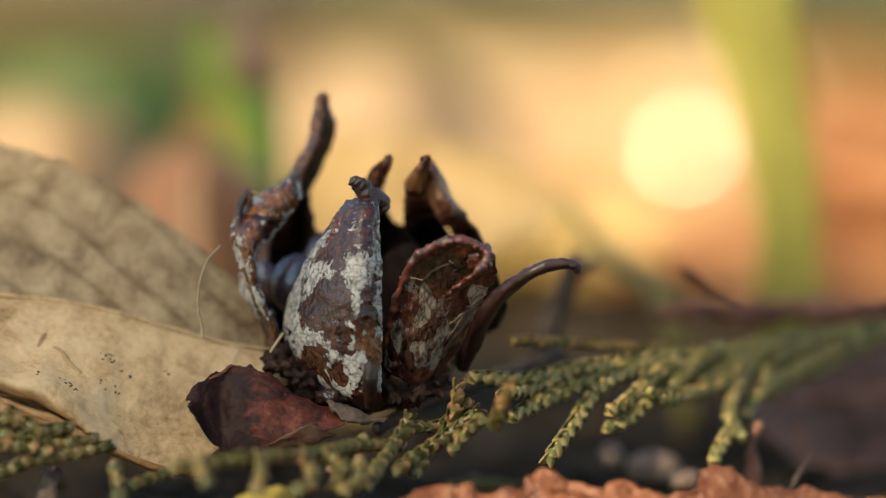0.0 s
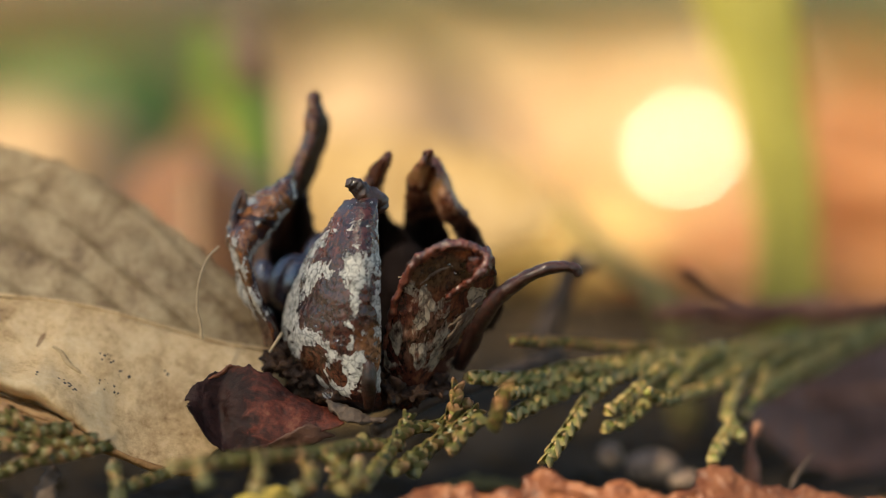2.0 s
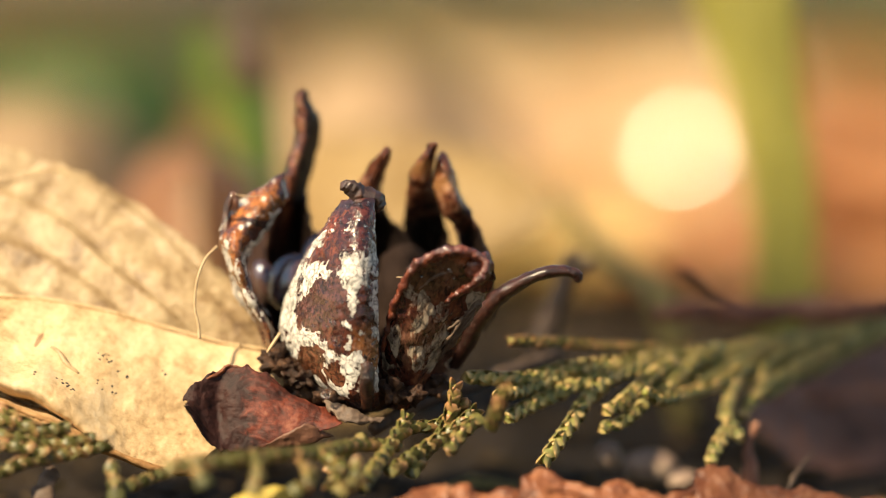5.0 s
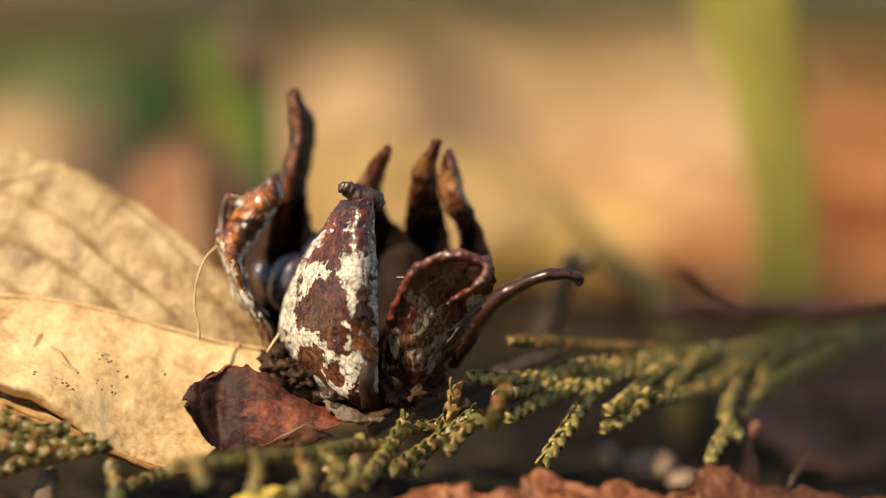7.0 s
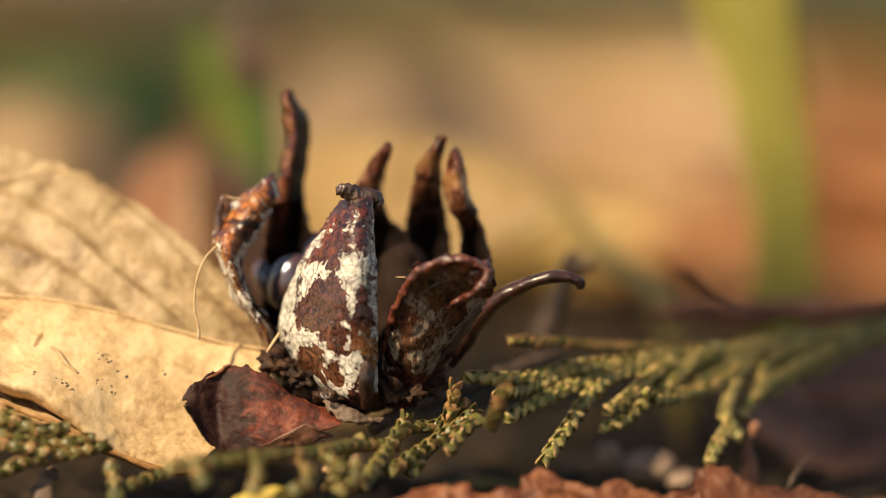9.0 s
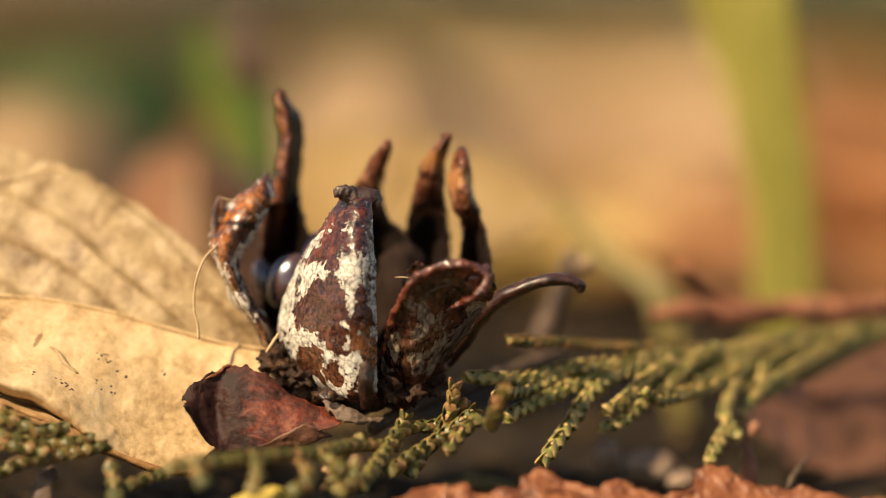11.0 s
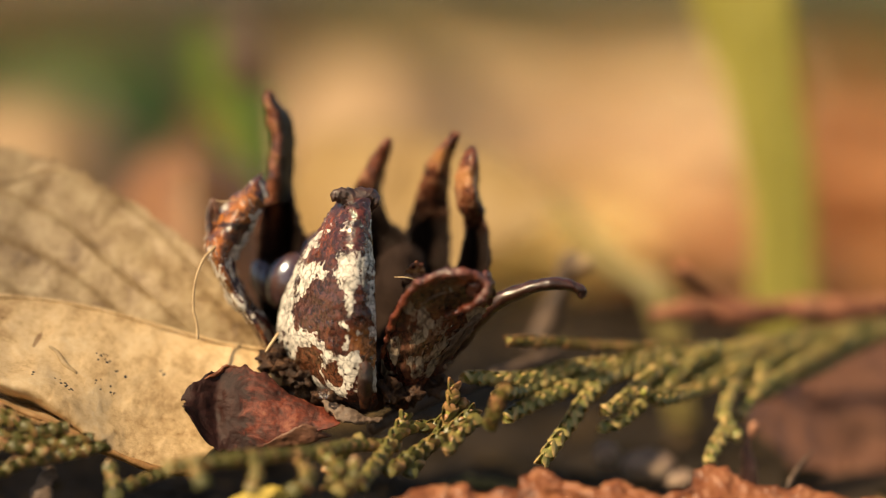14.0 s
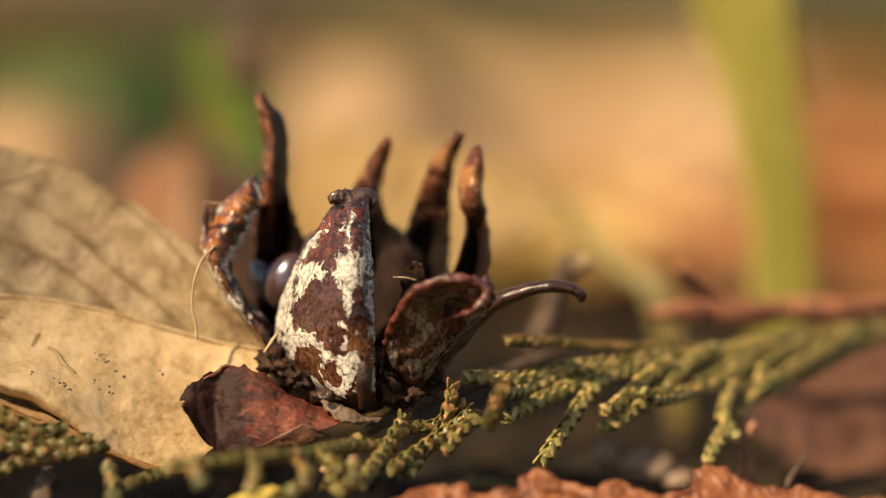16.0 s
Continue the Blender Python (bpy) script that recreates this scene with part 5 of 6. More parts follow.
SHOOTS = [
    ([(61.4, 31.2, 5.8), (49.2, 22.8, 5.0), (38.7, 15.6, 4.2), (29.8, 9.6, 3.8), (21.8, 4.8, 3.5), (17.9, 1.8, 2.8), (14.0, 0.0, 2.9), (10.7, -2.0, 3.3)], 1.2, 1.15),
    ([(29.1, 8.4, 3.2), (24.4, 4.8, 2.2), (20.8, 2.4, 0.9), (17.9, 0.0, -0.1), (15.3, -3.0, -1.1)], 1.25, 1.25),
    ([(31.1, 9.0, 3.2), (27.0, 5.4, 2.3), (24.4, 2.4, 0.5), (22.4, -1.0, -2.0), (20.3, -4.0, -4.4), (19.2, -5.0, -5.9)], 1.25, 1.25),
    ([(34.5, 10.8, 3.5), (31.6, 7.2, 2.2), (29.2, 3.6, 0.5), (27.5, 1.2, -0.4), (26.5, 0.0, -0.7)], 1.2, 1.15),
    ([(30.5, 3.6, -0.5), (28.3, 1.2, -2.1), (26.0, 0.0, -2.7)], 1.15, 1.1),
    ([(40.0, 15.6, 4.5), (36.1, 11.4, 2.7), (33.5, 7.8, 0.7), (32.2, 5.4, 0.1)], 1.25, 1.1),
    ([(44.0, 16.8, 2.5), (40.4, 12.0, 1.1), (36.2, 7.2, 0.3), (32.8, 3.0, 0.1), (30.7, 0.6, 1.3)], 1.15, 1.1),
    ([(42.8, 15.6, 2.3), (41.1, 10.8, -0.4), (40.5, 7.8, -2.6), (41.8, 6.0, -4.5)], 1.2, 1.1),
    ([(40.8, 7.2, -3.5), (39.2, 4.2, -5.4), (38.2, 2.4, -7.1)], 1.15, 1.1),
    ([(51.8, 22.8, 2.9), (46.8, 17.4, 0.8), (44.0, 13.8, -1.1), (42.7, 12.0, -2.6)], 1.35, 1.2),
    ([(56.3, 26.4, 4.3), (51.1, 21.6, 2.3), (47.8, 18.0, 0.2), (45.3, 15.6, -1.1)], 1.35, 1.2),
    ([(38.8, 18.0, 4.2), (28.6, 12.0, 5.1), (21.9, 8.4, 6.0), (15.5, 4.8, 6.6)], 1.0, 0.95),
    ([(61.4, 31.2, 4.6), (56.3, 27.0, 2.9), (52.0, 23.4, 1.1), (49.0, 21.0, 0.2)], 1.35, 1.2),
    ([(23.8, 6.0, 3.6), (20.1, 3.0, 2.4), (17.2, 0.6, 1.5), (14.3, -4.0, 1.5)], 1.15, 1.1),
    ([(49.2, 22.8, 5.2), (44.1, 18.0, 3.7), (39.9, 14.4, 2.1), (37.5, 12.0, 1.3)], 1.3, 1.15),
    ([(34.5, 12.6, 4.4), (30.4, 9.0, 3.8), (25.7, 6.0, 3.6), (20.8, 3.6, 3.4)], 1.15, 1.0),
    ([(45.3, 19.2, 4.4), (41.3, 16.2, 3.4), (37.2, 13.8, 3.2), (33.7, 10.2, 1.8)], 1.2, 1.1),
    ([(63.1, 32.4, 5.5), (57.8, 28.2, 4.8), (53.4, 24.6, 3.8), (49.8, 21.6, 2.3)], 1.4, 1.2),
    ([(54.2, 26.4, 4.4), (49.9, 22.8, 3.6), (45.5, 19.2, 1.9), (42.7, 16.8, 1.0)], 1.4, 1.2),
    ([(49.2, 22.8, 4.2), (44.9, 19.2, 3.1), (41.4, 16.2, 2.3), (38.5, 13.2, 0.6)], 1.3, 1.1),
    ([(61.4, 30.6, 5.2), (55.6, 26.4, 3.7), (51.3, 22.8, 2.9), (48.7, 20.4, 1.8)], 1.4, 1.2),
    ([(42.1, 18.0, 3.9), (38.6, 15.0, 3.1), (35.8, 12.0, 1.6), (31.7, 8.4, 0.6)], 1.2, 1.1),
    ([(50.6, 23.4, 4.5), (46.2, 18.6, 2.6), (44.9, 15.0, -0.3)], 1.3, 1.1),
    ([(32.5, 10.8, 4.2), (28.4, 7.2, 3.0), (25.7, 4.8, 1.0), (23.6, 2.4, -0.3)], 1.2, 1.1),
]
for i, (pts, r0, r1) in enumerate(SHOOTS):
    # Shoot 11 wears the darker copy in place of the capsule's shadow.
    shoot(sprig, pts, r0, r1, 100 + i, single=i in (1, 2, 3, 4, 6, 8, 13), skin=SHADE_SCALES if i == 11 else SCALES)

front_sprig = thing("conifer_sprig", "green scale-leaved conifer sprig lying before the capsule", "conifer sprig")
FRONT_SHOOTS = [
    ([(-21.0, -29.0, -3.1), (-15.1, -27.0, -2.6), (-10.4, -24.0, -2.5), (-5.7, -20.0, -2.7), (-1.6, -15.0, -2.6), (2.7, -11.0, -3.3)], 1.15, 1.05),
    ([(-1.0, -14.0, -2.1), (-2.7, -14.0, -3.5), (-4.6, -14.0, -5.5)], 1.15, 1.15),
    ([(-0.9, -20.0, -6.4), (1.0, -15.0, -4.3), (2.2, -12.0, -2.9), (3.4, -10.0, -1.2), (3.9, -9.0, -0.1)], 1.2, 1.15),
    ([(4.4, -13.0, -6.0), (5.9, -11.0, -3.9), (8.0, -9.0, -2.0), (8.9, -9.0, 0.7), (9.3, -9.0, 3.1)], 1.2, 1.2),
    ([(2.1, -15.0, -5.6), (5.2, -12.0, -3.8), (8.3, -10.0, -2.1), (11.3, -9.0, 0.2)], 1.15, 1.1),
    ([(13.1, -18.0, 0.0), (13.8, -19.0, 1.8), (14.5, -20.0, 4.0)], 1.2, 1.15),
    ([(-17.2, -32.0, -4.3), (-17.7, -31.0, -3.4), (-18.0, -30.0, -2.3)], 1.15, 1.15),
    ([(-12.0, -29.0, -5.5), (-11.7, -28.0, -4.0), (-11.8, -27.0, -2.4)], 1.15, 1.15),
    ([(-7.9, -27.0, -5.9), (-6.3, -26.0, -4.9), (-6.8, -25.0, -3.3)], 1.2, 1.15),
    ([(-3.2, -25.0, -6.3), (-1.5, -23.0, -5.3), (-1.4, -22.0, -3.7)], 1.2, 1.15),
    ([(11.7, -12.0, -0.2), (9.8, -13.0, -1.7), (8.6, -14.0, -3.3)], 1.15, 1.1),
    ([(2.7, -11.0, -2.0), (4.8, -9.0, -1.4), (7.3, -8.0, -1.3), (10.2, -8.0, 1.0)], 1.05, 1.0),
    ([(-5.7, -20.0, -2.8), (-3.3, -21.0, -4.1), (-4.2, -22.0, -6.2)], 1.15, 1.1),
]
for i, (pts, r0, r1) in enumerate(FRONT_SHOOTS):
    shoot(front_sprig, pts, r0, r1, 200 + i, single=i in (1, 2, 3, 4, 10), skin=SHADE_SCALES)

left_sprig = thing("conifer_sprig", "green conifer sprig half under the tan leaf", "conifer sprig")
LEFT_SHOOTS = [
    ([(-43.7, -19.0, -5.6), (-40.1, -18.0, -5.1), (-37.5, -17.0, -4.1), (-34.5, -16.0, -3.7), (-31.2, -15.0, -3.2), (-29.2, -14.0, -2.9)], 1.15, 1.1),
    ([(-43.5, -15.0, -0.3), (-40.4, -15.0, 0.2), (-38.6, -15.0, 0.0), (-36.1, -15.0, -1.0), (-33.2, -14.0, -0.8)], 1.15, 1.1),
    ([(-43.2, -18.0, -2.9), (-40.2, -17.0, -2.3), (-37.4, -17.0, -2.6), (-35.4, -17.0, -3.1)], 1.2, 1.15),
    ([(-40.3, -16.0, -1.4), (-36.7, -15.0, -2.0), (-33.6, -15.0, -2.4), (-30.7, -14.0, -2.0)], 1.1, 1.05),
    ([(-27.3, -21.0, -7.4), (-27.5, -20.0, -6.1), (-27.9, -19.0, -4.8)], 1.25, 1.25),
    ([(-26.3, -19.0, -6.6), (-24.3, -17.0, -6.1), (-22.2, -15.0, -5.6)], 1.05, 1.0),
    ([(-40.5, -14.0, 1.3), (-39.4, -14.0, 0.7), (-38.7, -14.0, 0.1)], 1.0, 1.0),
]
for i, (pts, r0, r1) in enumerate(LEFT_SHOOTS):
    shoot(left_sprig, pts, r0, r1, 300 + i, single=i in (0, 1, 2, 4), skin=SHADE_SCALES)

# ---- litter close to the lens ----
def crumpled(label, edge, seed):
    """A crumpled leaf lying close to the lens, known by its raised edge."""
    ob = thing("fallen_leaf", label, "leaf")
    rows = [[(x, y + 1.4, z - 2.6), (x, y + 0.5, z - 0.3), (x, y, z), (x, y - 1.5, z - 1.5), (x + 0.4, y - 4, z - 3.6), (x, y - 8, z - 8)] for x, y, z in edge]
    part("blade", sheet("crumpled", rows, 40, 220, 0.2, 0.36, 0.6, seed, 0.4, 1.1, mats=(RUSSET,)), ob)
    part("vein", tube("vein", [(x, y - 1.9, z - 1.7) for x, y, z in edge[::3]], [0.15] * len(edge[::3]), 8, 50, 0.05, 0.4, seed, mats=(RUSSET,)), ob)


crumpled("crumpled russet leaf with a curled bright edge",
         [(-5.6, -23.9, -9.1), (0.4, -23.8, -8.1), (3.9, -22.7, -7.4), (4.8, -21.7, -6.8), (6.0, -21.1, -6.4), (8.0, -20.6, -6.4), (9.0, -20.7, -6.8), (10.5, -20.6, -6.4), (11.6, -20.7, -7.3), (14.5, -20.7, -6.7), (16.2, -20.7, -7.0), (16.7, -19.6, -5.5),
          (18.5, -19.0, -4.8), (20.7, -19.6, -5.9), (24.3, -20.7, -6.7), (25.7, -20.1, -6.0), (27.7, -20.1, -6.2), (29.7, -20.7, -7.1), (32.6, -21.7, -7.6)], 21)
crumpled("curled russet leaf with a raised corner",
         [(29.0, -20.8, -8.4), (32.7, -19.7, -7.4), (34.9, -18.7, -6.8), (35.6, -17.5, -5.1), (38.4, -17.0, -4.8), (39.7, -17.6, -5.8), (41.3, -18.6, -6.4), (44.9, -19.2, -7.0), (47.0, -19.2, -6.7), (49.0, -19.7, -7.4), (53.9, -20.8, -8.0), (61.2, -20.8, -8.1)], 27)
yellow_scrap = thing("leaf_scrap", "yellow scrap of leaf under the sprig", "leaf")
part("blade", sheet("yellow_scrap", [[(-15.7, -22.8, -8.7), (-14.8, -21.7, -7.3)], [(-12.3, -22.8, -7.8), (-11.2, -21.6, -6.2)], [(-8.1, -22.8, -7.8), (-8.4, -21.7, -6.6)]], 16, 24, 0.3, 0.2, 0.3, 5, 0.4,
                    mats=(LITTER["yellow"],)), yellow_scrap)
yellow_b = thing("leaf_scrap", "dull yellow scrap of leaf in the shade", "leaf")
part("blade", sheet("yellow_b", [[(7.6, 14.7, -15.1), (8.3, 17.0, -11.7)], [(11.6, 14.8, -14.7), (12.0, 17.1, -10.7)], [(17.6, 14.7, -15.1), (16.9, 17.0, -11.7)]], 16, 24, 0.3, 0.2, 0.3, 7, 0.5,
                    mats=(LITTER["moss"],)), yellow_b)
bark = thing("bark_chip", "small flaked brown chip of bark", "bark")
part("chip", tube("chip", [(-35.9, -16.0, -8.9), (-35.5, -15.0, -7.0), (-35.1, -14.0, -5.9), (-35.4, -13.0, -5.0)], [1.3, 1.1, 0.9, 0.5], 12, 20, 0.5, 0.5, 4, 0.7, mats=(TWIG,)), bark)
for name, c, r, s, m in (("pebble", (32.6, 24.0, -10.6), (3.3, 2.4, 2.0), 3, PEBBLE), ("pebble", (27.4, 20.0, -8.8), (1.5, 1.5, 1.6), 5, PEBBLE), ("pebble", (36.1, 20.0, -11.8), (2.0, 1.6, 1.3), 7, PEBBLE)):
    st = thing(name, "small pale rounded pebble on dark soil", "pebble", "pebbles", c)
    part("stone", lump("stone", (0, 0, 0), r, 28, 18, 0.35, 0.3, s, mats=(m,)), st)

for pts, radii, tint, label in (([(43.0, 9.0, -12.3), (43.4, 9.0, -9.0), (43.1, 10.0, -6.2), (44.2, 11.0, -3.8)], [0.7, 0.9, 0.5, 0.6], RED_STEM, "short knobbly red-brown stem beside the russet leaf"),
                                ([(46.7, 4.0, -11.9), (48.1, 6.0, -9.3), (50.8, 9.0, -6.5)], [0.2, 0.22, 0.14], DARK_TWIG, "thin dark twig leaning over the soil")):
    stem_bit = thing("twig", label, "twig")
    part("rod", tube("rod", pts, radii, 10, 30, 0.25, 0.5, 7, mats=(tint,)), stem_bit)

back_leaf = thing("fallen_leaf", "large dull red-brown leaf standing beyond the sprig", "leaf")
BACK_NET = [[(45.1, 34.0, -6.1), (47.3, 44.0, -3.9), (49.2, 50.0, -2.1)], [(51.7, 34.0, -13.0), (52.8, 46.0, -6.2), (54.0, 56.0, -0.6)], [(58.6, 34.0, -15.1), (60.2, 50.0, -6.7), (61.7, 64.0, 1.0)], [(66.9, 34.0, -15.8), (69.3, 54.0, -7.3), (71.4, 72.0, 2.4)]]
part("blade", sheet("back_leaf", BACK_NET, 30, 50, 0.4, 0.8, 0.12, 31, 0.8, 0.3, mats=(BROWN_LEAF,)), back_leaf)
part("midrib", tube("midrib", on_sheet(BACK_NET, [(0.5, 0.03), (0.54, 0.35), (0.56, 0.7), (0.55, 0.98)], -0.4), [0.3, 0.4, 0.5, 0.6], 8, 40, 0.1, 0.3, 3, mats=(RED_STEM,)), back_leaf, "thin red-brown midrib")
for f in (0.2, 0.45, 0.7):
    for side in (0.12, 0.92):
        part("side_vein", tube("side_vein", on_sheet(BACK_NET, [(0.54, f), (0.5 * (0.54 + side), f - 0.05), (side, f - 0.12)], -0.35), [0.25, 0.2, 0.1], 8, 20, 0.05, 0.3, 4, mats=(BROWN_LEAF,)), back_leaf)


# ---- leaf litter behind ----
def litter_leaf(kind, label):
    ob = thing("fallen_leaf", label, "leaf", "leaf litter")
    rows = []
    for k, w in ((0.0, 0.06), (0.15, 0.55), (0.4, 1.0), (0.7, 0.8), (0.9, 0.35), (1.0, 0.03)):
        x, y = (k - 0.5) * 60, w * 15
        lift = 6 * (2 * k - 1) ** 2
        rows.append([(x, -y, 1.0 + lift + 5 * w), (x, -y * 0.4, lift), (x, y * 0.4, lift), (x, y, 1.0 + lift + 4 * w)])
    part("blade", sheet("litter_" + kind, rows, 18, 34, 0.4, 0.9, 0.09, len(kind) * 3, 1.0, 0.2, mats=(LITTER[kind],)), ob)
    part("stalk", tube("stalk", [(-44, 1, 7), (-36, 0, 6), (-20, 0, 2.2), (0, 0, 0.6), (28, 0, 6)], [0.6, 0.6, 0.5, 0.4, 0.2], 8, 20, mats=(STRAW,)), ob)
    return ob


# kind, place in mm, turn, tilt, size
PLACES = [
    ("pale", 57, 548, 80, 25, 0.8), ("pale", 38, 637, 10, 16, 1.1), ("pale", 10, 613, 150, 16, 1.0),
    ("tan", -13, 637, 30, 16, 1.0), ("tan", -4, 528, 100, 25, 0.9), ("yellow", 21, 331, 60, 62, 0.55), ("tan", 47, 407, 200, 25, 0.9),
    ("brown", 105, 528, 30, 25, 1.2), ("brown", 87, 325, 120, 20, 0.9), ("tan", 47, 301, 20, 15, 0.7),
    ("brown", 31, 301, 120, 15, 0.7), ("tan", -23, 508, 40, 25, 0.8), ("brown", -53, 463, 10, 14, 0.7), ("brown", -49, 378, 80, 25, 0.7),
    ("pale", -93, 590, 170, 14, 0.7), ("green", -110, 952, 15, 40, 1.6), ("green", -152, 1086, 160, 35, 1.6),
    ("dark", -136, 1704, 30, 20, 1.8), ("brown", -232, 1916, 70, 15, 1.8), ("green", -51, 1377, 110, 30, 1.6), ("brown", 0, 1704, 20, 15, 1.6),
    ("brown", 75, 1704, 60, 25, 1.6), ("brown", 94, 1191, 30, 15, 1.5), ("dark", 25, 1086, 140, 15, 1.5), ("brown", 140, 875, 100, 25, 1.4),
    ("green", 212, 1527, 40, 45, 1.6), ("green", 159, 1805, 140, 30, 1.8), ("green", 36, 257, 25, 15, 0.6), ("green", 18, 257, 65, 15, 0.6),
    ("brown", 5, 301, 90, 15, 0.8), ("brown", 82, 219, 30, 15, 0.8), ("dark", 40, 219, 130, 10, 0.6),
    ("brown", -13, 350, 45, 15, 0.9), ("brown", 235, 1916, 15, 14, 1.8),
    ("brown", -73, 438, 15, 20, 0.9), ("tan", -117, 537, 15, 10, 1.0), ("brown", 145, 590, 55, 20, 1.2), ("pale", 94, 807, 100, 30, 1.1),
]
LABELS = {"pale": "pale cream dry leaf on the ground", "tan": "tan dry leaf on the ground", "brown": "orange-brown dry leaf on the ground",
          "dark": "dark leaf toned for shade on the ground", "green": "green leaf on the ground", "yellow": "yellow leaf on the ground"}
first = {}
for kind, x, y, turn, tilt, size in PLACES:
    m = pose(x * MM, y * MM, (-11.5 + 8 * size * math.sin(radians(tilt))) * MM, tilt, 6, turn)
    if kind in first:
        ob = copy_thing(first[kind], m)
    else:
        ob = first[kind] = litter_leaf(kind, LABELS[kind])
        ob.matrix_basis = m
    ob.scale = (size, size, size)


# ---- the mass of litter ----
def leaf_scatter(name, label, count, area, sizes, mat, seed, z0):
    """Many small curled leaf pieces in one mesh; area: x0, x1, y0, y1 in mm."""
    rnd = random.Random(seed)
    verts, faces, uvs = [], [], []
    for _ in range(count):
        x, y = rnd.uniform(area[0], area[1]), rnd.uniform(area[2], area[3])
        if len(area) == 5:
            while True:
                r, a = area[4] * rnd.random() ** 0.8, rnd.uniform(0, 6.283)
                x, y = area[0] + r * math.cos(a), area[2] + r * math.sin(a)
                if abs(x) < 0.16 * (y + 437) and 150 < y < 2200 and rnd.random() < 0.8:
                    continue
                if y > 240 + 0.2 * x or abs(x) > 300 or y < -520:
                    break
        size = rnd.uniform(*sizes)
        if len(area) == 5:
            size *= min(max(abs(y) / 800, 0.4), 1.0)
        m = Matrix.Translation((x, y, z0 + rnd.uniform(0, size * 0.08))) @ Euler((rnd.gauss(0.08, 0.16), rnd.gauss(0, 0.16), rnd.uniform(0, 6.28))).to_matrix().to_4x4()
        curl, wide = rnd.uniform(-0.5, 0.7), rnd.uniform(0.2, 0.34)
        base = len(verts)
        for j in range(6):
            f = j / 5
            w = wide * size * math.sin(math.pi * min(max(f, 0.04), 0.97)) ** 0.7 * rnd.uniform(0.8, 1.1)
            for i in range(4):
                g = i / 1.5 - 1
                verts.append(m @ Vector(((f - 0.5) * size, g * w, size * 0.12 * curl * (g * g + (2 * f - 1) ** 2) + rnd.uniform(-0.01, 0.01) * size)))
                uvs.append((i / 3, f))
        for j in range(5):
            for i in range(3):
                a = base + j * 4 + i
                faces.append((a, a + 1, a + 5, a + 4))
    ob = new(name, to_mesh(name, [tuple(v) for v in verts], faces, uvs, mats=(mat,)))
    return tagged(ob, label, "leaf litter", kind="stuff")


def zone(kind, label, corners, count, sizes, seed, lean=0.45):
    """A patch of leaves of one colour; corners: near left, near right, far left, far right, in mm."""
    rnd = random.Random(seed)
    verts, faces, uvs = [], [], []
    a, b, c, d = (Vector(q) for q in corners)
    for _ in range(count):
        f, g = rnd.random(), rnd.random()
        at = (a * (1 - g) + b * g) * (1 - f) + (c * (1 - g) + d * g) * f
        size = rnd.uniform(*sizes)
        m = Matrix.Translation((at.x, at.y, -10 + size * 0.3 * math.sin(lean) + rnd.uniform(0, size * 0.08))) @ Euler((rnd.gauss(lean, 0.2), rnd.gauss(0, 0.2), rnd.uniform(-0.9, 0.9) + rnd.choice((0, 3.14)))).to_matrix().to_4x4()
        curl, wide = rnd.uniform(-0.3, 0.6), rnd.uniform(0.25, 0.36)
        base = len(verts)
        for j in range(6):
            k = j / 5
            w = wide * size * math.sin(math.pi * min(max(k, 0.04), 0.97)) ** 0.7
            for i in range(4):
                h = i / 1.5 - 1
                verts.append(tuple(m @ Vector(((k - 0.5) * size, h * w, size * 0.12 * curl * (h * h + (2 * k - 1) ** 2)))))
                uvs.append((i / 3, k))
        for j in range(5):
            for i in range(3):
                q = base + j * 4 + i
                faces.append((q, q + 1, q + 5, q + 4))
    ob = new("leaf_litter", to_mesh("leaf_litter", verts, faces, uvs, mats=(LITTER[kind],)))
    tagged(ob, label, "leaf litter", kind="stuff")


# The olive-brown and dark patches carry the far ground's shade as leaf colour.
zone("moss", "patch of olive-brown litter toned for far shade", [(-48, 913), (103, 973), (-98, 2147), (182, 2147)], 1500, (28, 55), 1, 0.35)
zone("dark", "patch of dark leaves toned for far shade", [(-108, 913), (-56, 913), (-214, 2147), (-113, 2147)], 800, (28, 55), 2, 0.35)
zone("brown", "patch of orange-brown leaves", [(-206, 1311), (-142, 1311), (-295, 2039), (-205, 2039)], 500, (28, 55), 13, 0.35)
zone("green", "patch of low green leaves", [(-129, 683), (-66, 683), (-178, 1086), (-92, 1086)], 800, (26, 46), 3, 0.4)
zone("tan", "patch of tan leaves", [(-112, 518), (-65, 518), (-124, 613), (-72, 613)], 160, (14, 26), 4, 0.15)
zone("pale", "patch of pale cream leaves", [(-26, 508), (24, 508), (-39, 823), (35, 823)], 600, (20, 38), 5, 0.3)
zone("pale", "patch of pale cream leaves", [(38, 640), (88, 640), (44, 860), (112, 880)], 480, (20, 38), 6, 0.3)
zone("pale", "patch of small pale cream leaves lying flat", [(34, 392), (75, 407), (40, 645), (90, 645)], 700, (12, 20), 16, 0.03)
zone("brown", "patch of orange-brown leaves", [(74, 257), (101, 257), (142, 973), (195, 973)], 420, (18, 38), 7, 0.3)
zone("brown", "patch of orange-brown leaves", [(-60, 364), (-34, 364), (-84, 744), (-60, 744)], 200, (16, 34), 8, 0.2)
zone("brown", "patch of orange-brown leaves", [(40, 233), (61, 223), (40, 364), (73, 364)], 190, (12, 26), 9, 0.15)
zone("tan", "patch of tan leaves", [(29, 313), (53, 313), (32, 407), (71, 407)], 120, (14, 28), 12, 0.15)
zone("olive", "patch of yellow-olive moss and leaves", [(-1, 238), (39, 247), (-2, 392), (40, 392)], 460, (13, 28), 10, 0.22)
